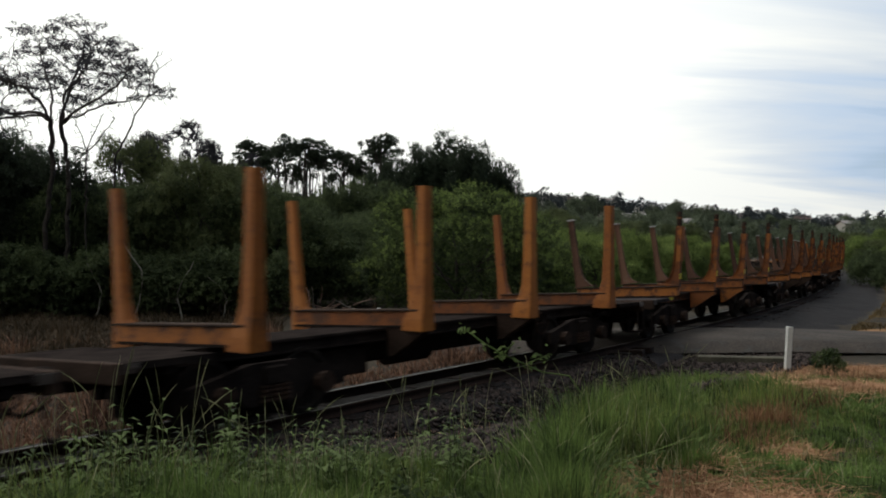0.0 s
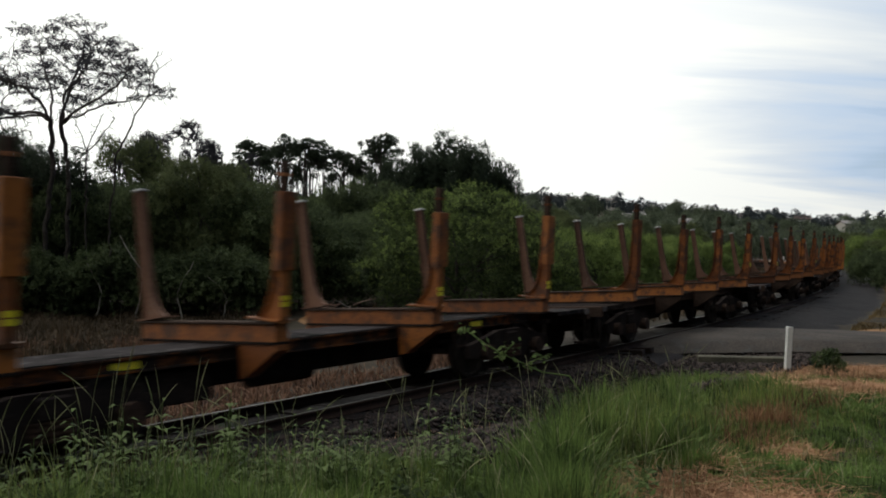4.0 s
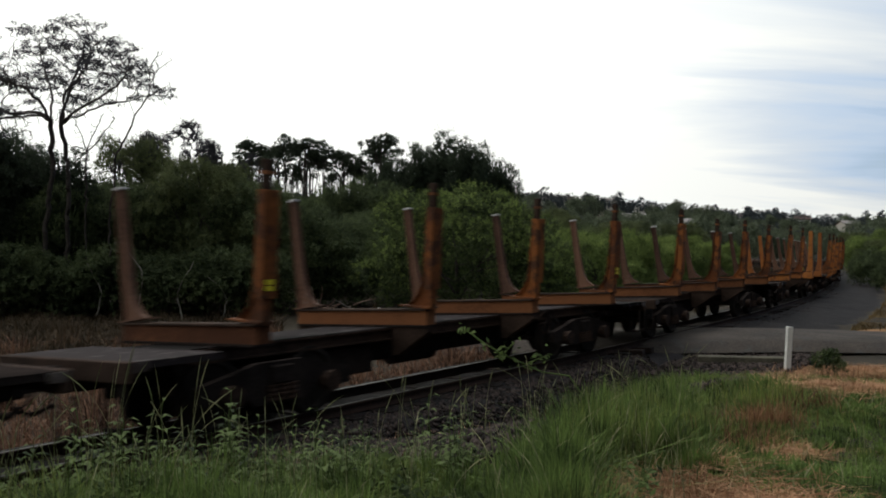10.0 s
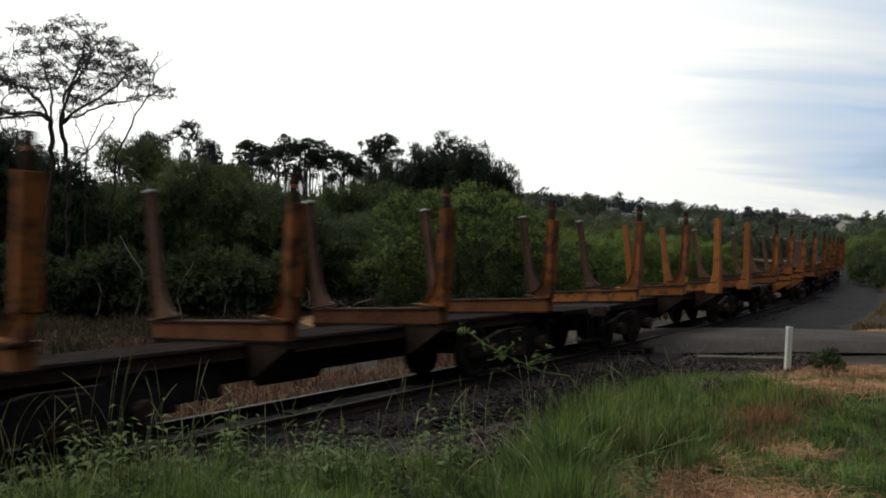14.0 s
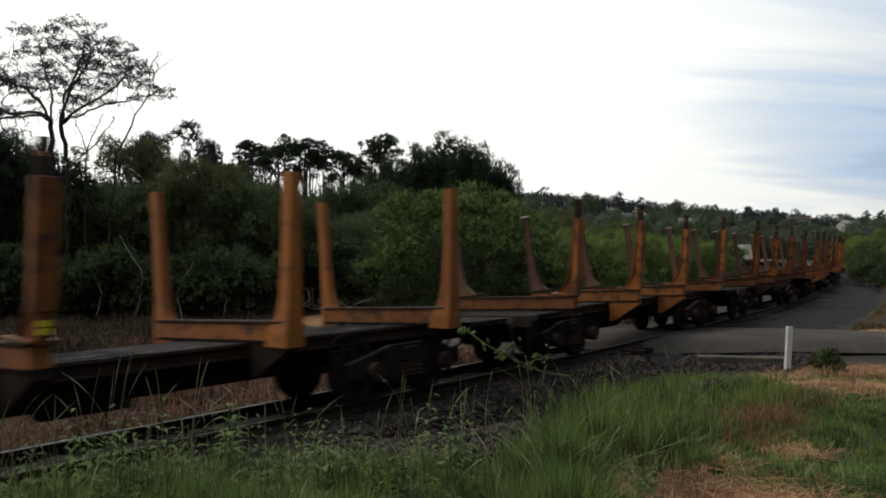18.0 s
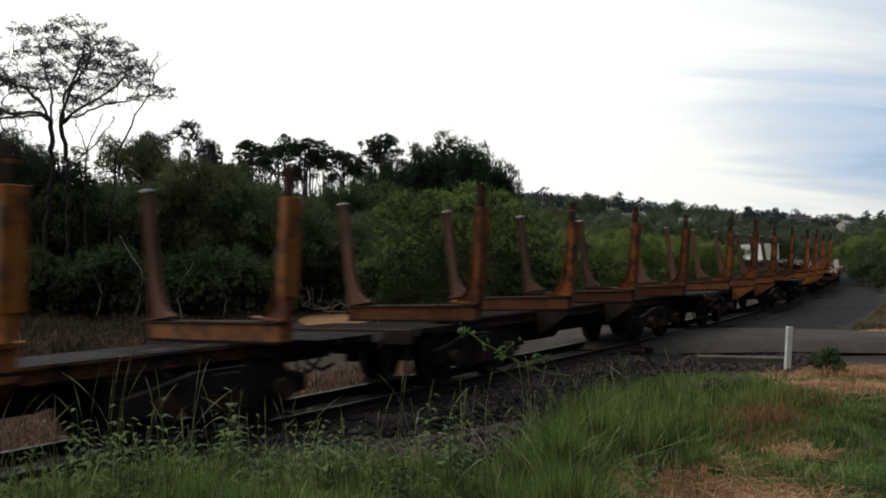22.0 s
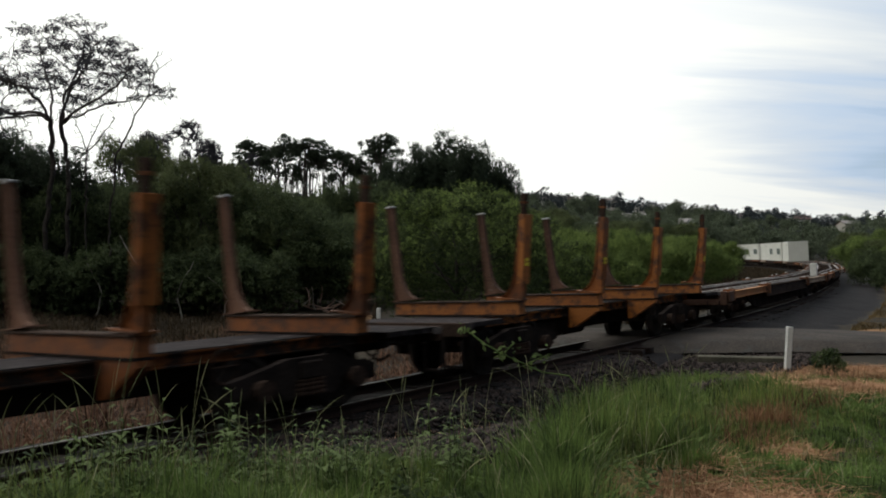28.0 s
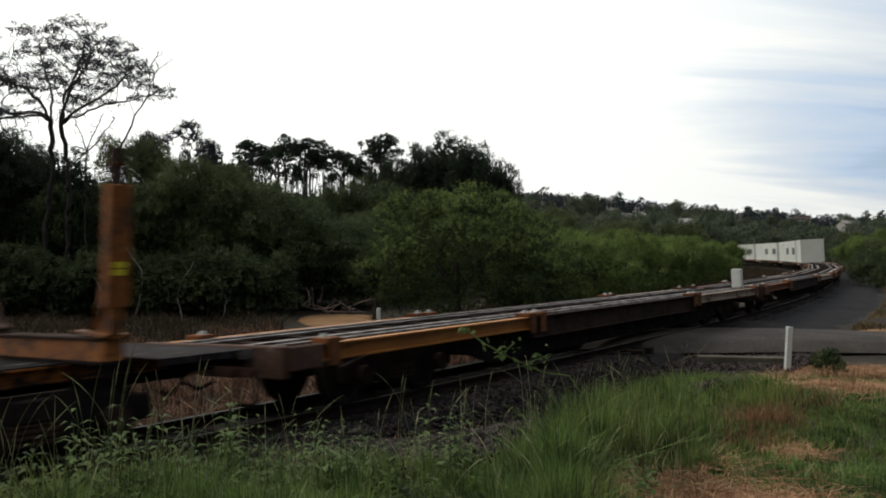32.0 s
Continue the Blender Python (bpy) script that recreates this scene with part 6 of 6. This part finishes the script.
def weed(seed, h, leaves):
    """An upright leafy weed: stem, whorls of leaves, paler tip."""
    r = np.random.RandomState(seed)
    ob = thing("leafy_weed", Matrix(), "upright green leafy weed growing out of the grass", "weed", "weeds on the bank")
    p = np.zeros(3)
    ks = [p]
    for i in range(6):
        q = p + np.array([r.normal(0, 0.012), r.normal(0, 0.012), h / 6])
        p = q
        ks.append(q)
    v, f = bent_stem(ks, [0.006 - 0.0006 * i for i in range(7)])
    link_mesh("stem", array_mesh("stem", v, f, True), G_LUSH, ob)
    pos, d, size = [], [], []
    for i in range(leaves):
        q = (i + 1) / leaves
        k = ks[min(6, int(q * 6))]
        a = i * 2.4 + r.normal(0, 0.2)
        pos.append(k + np.array([0, 0, r.uniform(-0.02, 0.02)]))
        d.append((math.cos(a), math.sin(a), 0.15))
        size.append(0.17 * (1.15 - 0.6 * q))
    pos, d, size = np.array(pos), np.array(d), np.array(size)
    V, F = [], []
    for k, (p0, dd, s) in enumerate(zip(pos, d, size)):
        dd = dd / np.linalg.norm(dd)
        w = np.array([-dd[1], dd[0], 0]) * s * 0.15
        mid, tip = p0 + dd * s * 0.5 + np.array([0, 0, s * 0.12]), p0 + dd * s + np.array([0, 0, -s * 0.12])
        V += [p0, mid - w, mid, mid + w, tip]
        F += [(k * 5, k * 5 + 1, k * 5 + 2), (k * 5, k * 5 + 2, k * 5 + 3), (k * 5 + 1, k * 5 + 4, k * 5 + 2), (k * 5 + 2, k * 5 + 4, k * 5 + 3)]
    link_mesh("leaves", array_mesh("leaves", np.array(V), np.array(F)), G_LUSH, ob)
    return ob


def build_weeds():
    a, b = weed(71, 0.62, 18), weed(72, 0.5, 22)
    spots = [(a, -0.250, 6.6, 1.0), (b, -0.375, 6.3, 1.0), (a, -0.500, 6.0, 0.9), (b, -0.475, 5.6, 0.8), (a, -0.33, 5.9, 0.75), (b, -0.21, 6.0, 0.8), (a, -0.10, 6.6, 0.6), (b, 0.02, 6.3, 0.5), (a, 0.065, 6.2, 0.5),
             (b, -0.42, 5.4, 0.8), (a, -0.54, 5.3, 0.8), (b, -0.29, 5.3, 0.7), (a, -0.15, 5.6, 0.6), (b, -0.04, 6.2, 0.6), (a, -0.52, 4.8, 0.7), (b, -0.57, 5.4, 1.0), (a, -0.45, 6.1, 1.1), (b, -0.35, 5.2, 0.9), (a, -0.39, 5.7, 1.0), (b, -0.30, 6.5, 1.0), (a, -0.18, 6.6, 0.8), (b, -0.55, 6.2, 1.1)]
    r = np.random.RandomState(77)
    while len(spots) < 120:
        side, y = r.uniform(-0.58, 0.04), r.uniform(5.2, 8.6)
        e = line_place(np.array([side * y]), np.array([y]))[1][0]
        if float(bank_edge(side)) - 0.25 < e < 5.4:
            spots.append(((a, b)[len(spots) % 2], side, y, r.uniform(0.4, 1.05) * (1.2 if side < -0.25 else 1.0)))
    for i, (src, side, y, size) in enumerate(spots):
        m = plant_at(side, y, 50 * i, size)
        if i < 2:
            src.matrix_basis = m
        else:
            copy_thing(src, m)
    # the bramble shoot leaning out over the ballast
    r = np.random.RandomState(81)
    ob = thing("bramble_shoot", pose(0, 0, 0), "leaning bramble shoot with pale green leaves", "bramble")
    pts = [Vector((1.75, 8.4, 0.1)), Vector((1.27, 8.3, 0.80)), Vector((0.99, 8.25, 0.845)), Vector((0.82, 8.2, 0.93)), Vector((0.60, 8.2, 1.025)), Vector((0.43, 8.2, 1.126)), Vector((0.21, 8.2, 1.28))]
    side = [Vector((0.60, 8.2, 1.025)), Vector((0.65, 8.18, 1.09)), Vector((0.70, 8.15, 1.15))]
    side2 = [Vector((0.82, 8.2, 0.93)), Vector((0.93, 8.18, 0.98)), Vector((1.05, 8.15, 1.03))]
    rows = []
    for line in (pts, side, side2):
        for p, q in zip(line, line[1:]):
            rows.append([*p, 0.009, *q, 0.007])
    v, f = tubes(rows, 6)
    link_mesh("stem", array_mesh("stem", v, f, True), G_LUSH, ob)
    P = []
    for line, m in ((pts[3:], 7), (side, 9), (side2, 9)):
        for p, q in zip(line, line[1:]):
            for _ in range(m):
                P.append(p.lerp(q, r.rand()) + Vector(r.normal(0, 0.035, 3)))
    for _ in range(14):
        P.append(pts[-1] + Vector(r.normal(0, 0.045, 3)))
    P = np.array(P)
    v, f = leaf_quads(r, P, np.tile([[0, -0.5, 0.8]], (len(P), 1)), np.full(len(P), 0.062), slim=0.6, wild=0.7)
    link_mesh("leaves", array_mesh("leaves", v, f), G_LUSH, ob)


def build_roadside():
    # white guide post at the crossing
    x, y = 0.4165 * 16.6, 16.6
    g = ground_one(x, y)
    post = thing("guide_post", pose(x, y, g, 0, 3.5, 8), "white timber guide post beside the crossing", "guide post")
    bm = bmesh.new()
    add_box(bm, -0.055, 0.055, -0.045, 0.045, -0.25, 0.94, 0.008)
    part("post", bm, M_WHITE, post)
    # old timbers edging the road's shoulder
    for a, b, z, hh in (((5.55, 18.0), (7.4, 17.7), -0.32, 0.12),):
        d = Vector((b[0] - a[0], b[1] - a[1], 0))
        t = thing("edge_timber", pose((a[0] + b[0]) / 2, (a[1] + b[1]) / 2, z, 0, 0, math.degrees(math.atan2(d.y, d.x))), "weathered grey timber lying along the road edge", "timber")
        bm = bmesh.new()
        add_box(bm, -d.length / 2, d.length / 2, -0.15, 0.15, -0.08, hh, 0.015)
        part("timber", bm, M_TIMBER, t)
    # small round shrub beside the guide post
    shrub = broad_tree("small_shrub", 0.72, 0.6, 0.56, 0.0, 0.10, 16, 2200, 0.05, L_BUSH, 39, "small ragged green shrub beside the guide post", "shrub", trunk=0.012, shag=0.3)
    shrub.matrix_basis = plant_at(0.466, 15.6, 0)
    # small white marker by the clearing and a grey cabinet far down the line
    x, y = -0.078 * 25.0, 25.0
    mk = thing("marker_post", pose(x, y, ground_one(x, y)), "short white marker post by the dirt clearing", "marker post")
    bm = bmesh.new()
    add_box(bm, -0.06, 0.06, -0.05, 0.05, -0.15, 0.66, 0.01)
    part("post", bm, M_WHITE, mk)
    x, y = 0.5145 * 66, 66.0
    cb = thing("line_cabinet", pose(x, y, ground_one(x, y), 0, 0, 15), "small pale grey cabinet on a post beside the line", "cabinet")
    bm = bmesh.new()
    add_box(bm, -0.22, 0.22, -0.15, 0.15, 0.25, 0.85, 0.02)
    part("box", bm, M_GALV, cb)
    bm = bmesh.new()
    add_box(bm, -0.05, 0.05, -0.05, 0.05, -0.2, 0.25)
    part("leg", bm, M_GALV, cb)
    # heap of pale dead branches beyond the clearing, and dead stems before the thicket
    r = np.random.RandomState(91)
    for cx, cy, n, spread, up in ((-0.145 * 32, 32.0, 10, 0.42, 0.6), (-0.112 * 32.5, 32.5, 8, 0.3, 0.5)):
        g = ground_one(cx, cy)
        heap = thing("branch_heap", pose(cx, cy, g), "heap of pale dead branches beyond the clearing", "branches")
        for i in range(n):
            p = np.array([r.normal(0, spread), r.normal(0, 0.3), r.uniform(0.0, up * 0.6)])
            d = np.array([r.normal(0, 1), r.normal(0, 0.4), r.normal(0.2, 0.6)])
            d /= np.linalg.norm(d)
            rows = [p]
            for k in range(4):
                q = p + d * r.uniform(0.15, 0.3)
                q[2] = max(q[2], 0.02)
                rows.append(q)
                p = q
                d = d + r.normal(0, 0.3, 3)
                d /= np.linalg.norm(d)
            v, f = bent_stem(rows, [0.034 - 0.006 * k for k in range(5)])
            link_mesh("branch", array_mesh("branch", v, f, True), M_PINKWOOD if r.rand() < 0.6 else M_PALEBARK, heap)
    for side, y, z0, z1, bow in ((-0.372, 27.6, 0.7, 2.9, 0.25), (-0.316, 27.8, 1.2, 2.0, -0.18), (-0.268, 28.0, 0.9, 1.5, 0.2), (-0.42, 27.5, 1.0, 1.9, 0.15)):
        x = side * y
        g = ground_one(x, y)
        st = thing("dead_stem", pose(x, y, g), "thin pale dead stem before the thicket", "stem", "dead stems")
        rows = [np.array([0.0, 0.0, -0.1])]
        for k in range(1, 9):
            t = k / 8
            q = np.array([2.2 * bow * t * math.sin(t * 4.4) + r.normal(0, 0.03), r.normal(0, 0.02), -0.1 + (z1 + 0.1) * t])
            rows.append(q)
        v, f = bent_stem(rows, [0.034 - 0.0024 * k for k in range(9)])
        link_mesh("stem", array_mesh("stem", v, f, True), M_PALEBARK, st)
    # bare dirt beside the road, both sides of the line
    r = np.random.RandomState(5)
    for cx, cy, rx, ry, lab in ((-3.7, 28.8, 1.75, 3.2, "bare tan dirt clearing behind the line"), (0.56 * 25.4, 25.4, 2.4, 0.9, "bare orange dirt along the road verge")):
        v, f = [(cx, cy, ground_one(cx, cy) + 0.05)], []
        n = 36
        for k in (0.5, 1.0):
            for i in range(n):
                q = k * (1 + (0.14 * math.sin(3 * i * 2 * math.pi / n) + r.uniform(-0.06, 0.06)) * (k == 1.0))
                px, py = cx + rx * q * math.cos(i * 2 * math.pi / n), cy + ry * q * math.sin(i * 2 * math.pi / n)
                v.append((px, py, ground_one(px, py) + (0.04 if k < 1 else -0.03)))
        bm = bmesh.new()
        vs = [bm.verts.new(p) for p in v]
        for i in range(n):
            j = (i + 1) % n
            bm.faces.new((vs[0], vs[1 + i], vs[1 + j]))
            bm.faces.new((vs[1 + i], vs[1 + n + i], vs[1 + n + j], vs[1 + j]))
        ob = part("dirt_patch", bm, M_DIRT, None)
        tagged(ob, lab, "dirt", kind="structure")


build_trees()
build_far_woods()
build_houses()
build_grass()
build_weeds()
build_roadside()


# ---------------------------------------------------------------- what moves
def ride(behind, half, up):
    """The pose of a vehicle on the line, carried on two points half metres either side of its middle."""
    def at(t):
        s = behind - travelled(t)
        x0, y0, _ = on_line(s - half)
        x1, y1, _ = on_line(s + half)
        return pose(float(x0 + x1) / 2, float(y0 + y1) / 2, 0, 0, 0, math.degrees(math.atan2(y1 - y0, x1 - x0))) @ pose(0, -0.4, 0, -CANT) @ pose(0, 0.4, up)
    return at


def motions():
    times = [i * 0.5 for i in range(65)]
    spins = [min(32.0, i * 4 / 30) for i in range(241)]
    for ob, behind, half, up in TRAIN:
        at = ride(behind, half, up)
        walk(ob, [(t, at(t)) for t in times])
        for p in ob.children:
            for q in p.children:
                if q.name.startswith("wheelset"):
                    x = q.location.x
                    walk(q, [(t, pose(x, 0, WHEEL_R, 0, -math.degrees(travelled(t) / WHEEL_R), 0)) for t in spins])


motions()
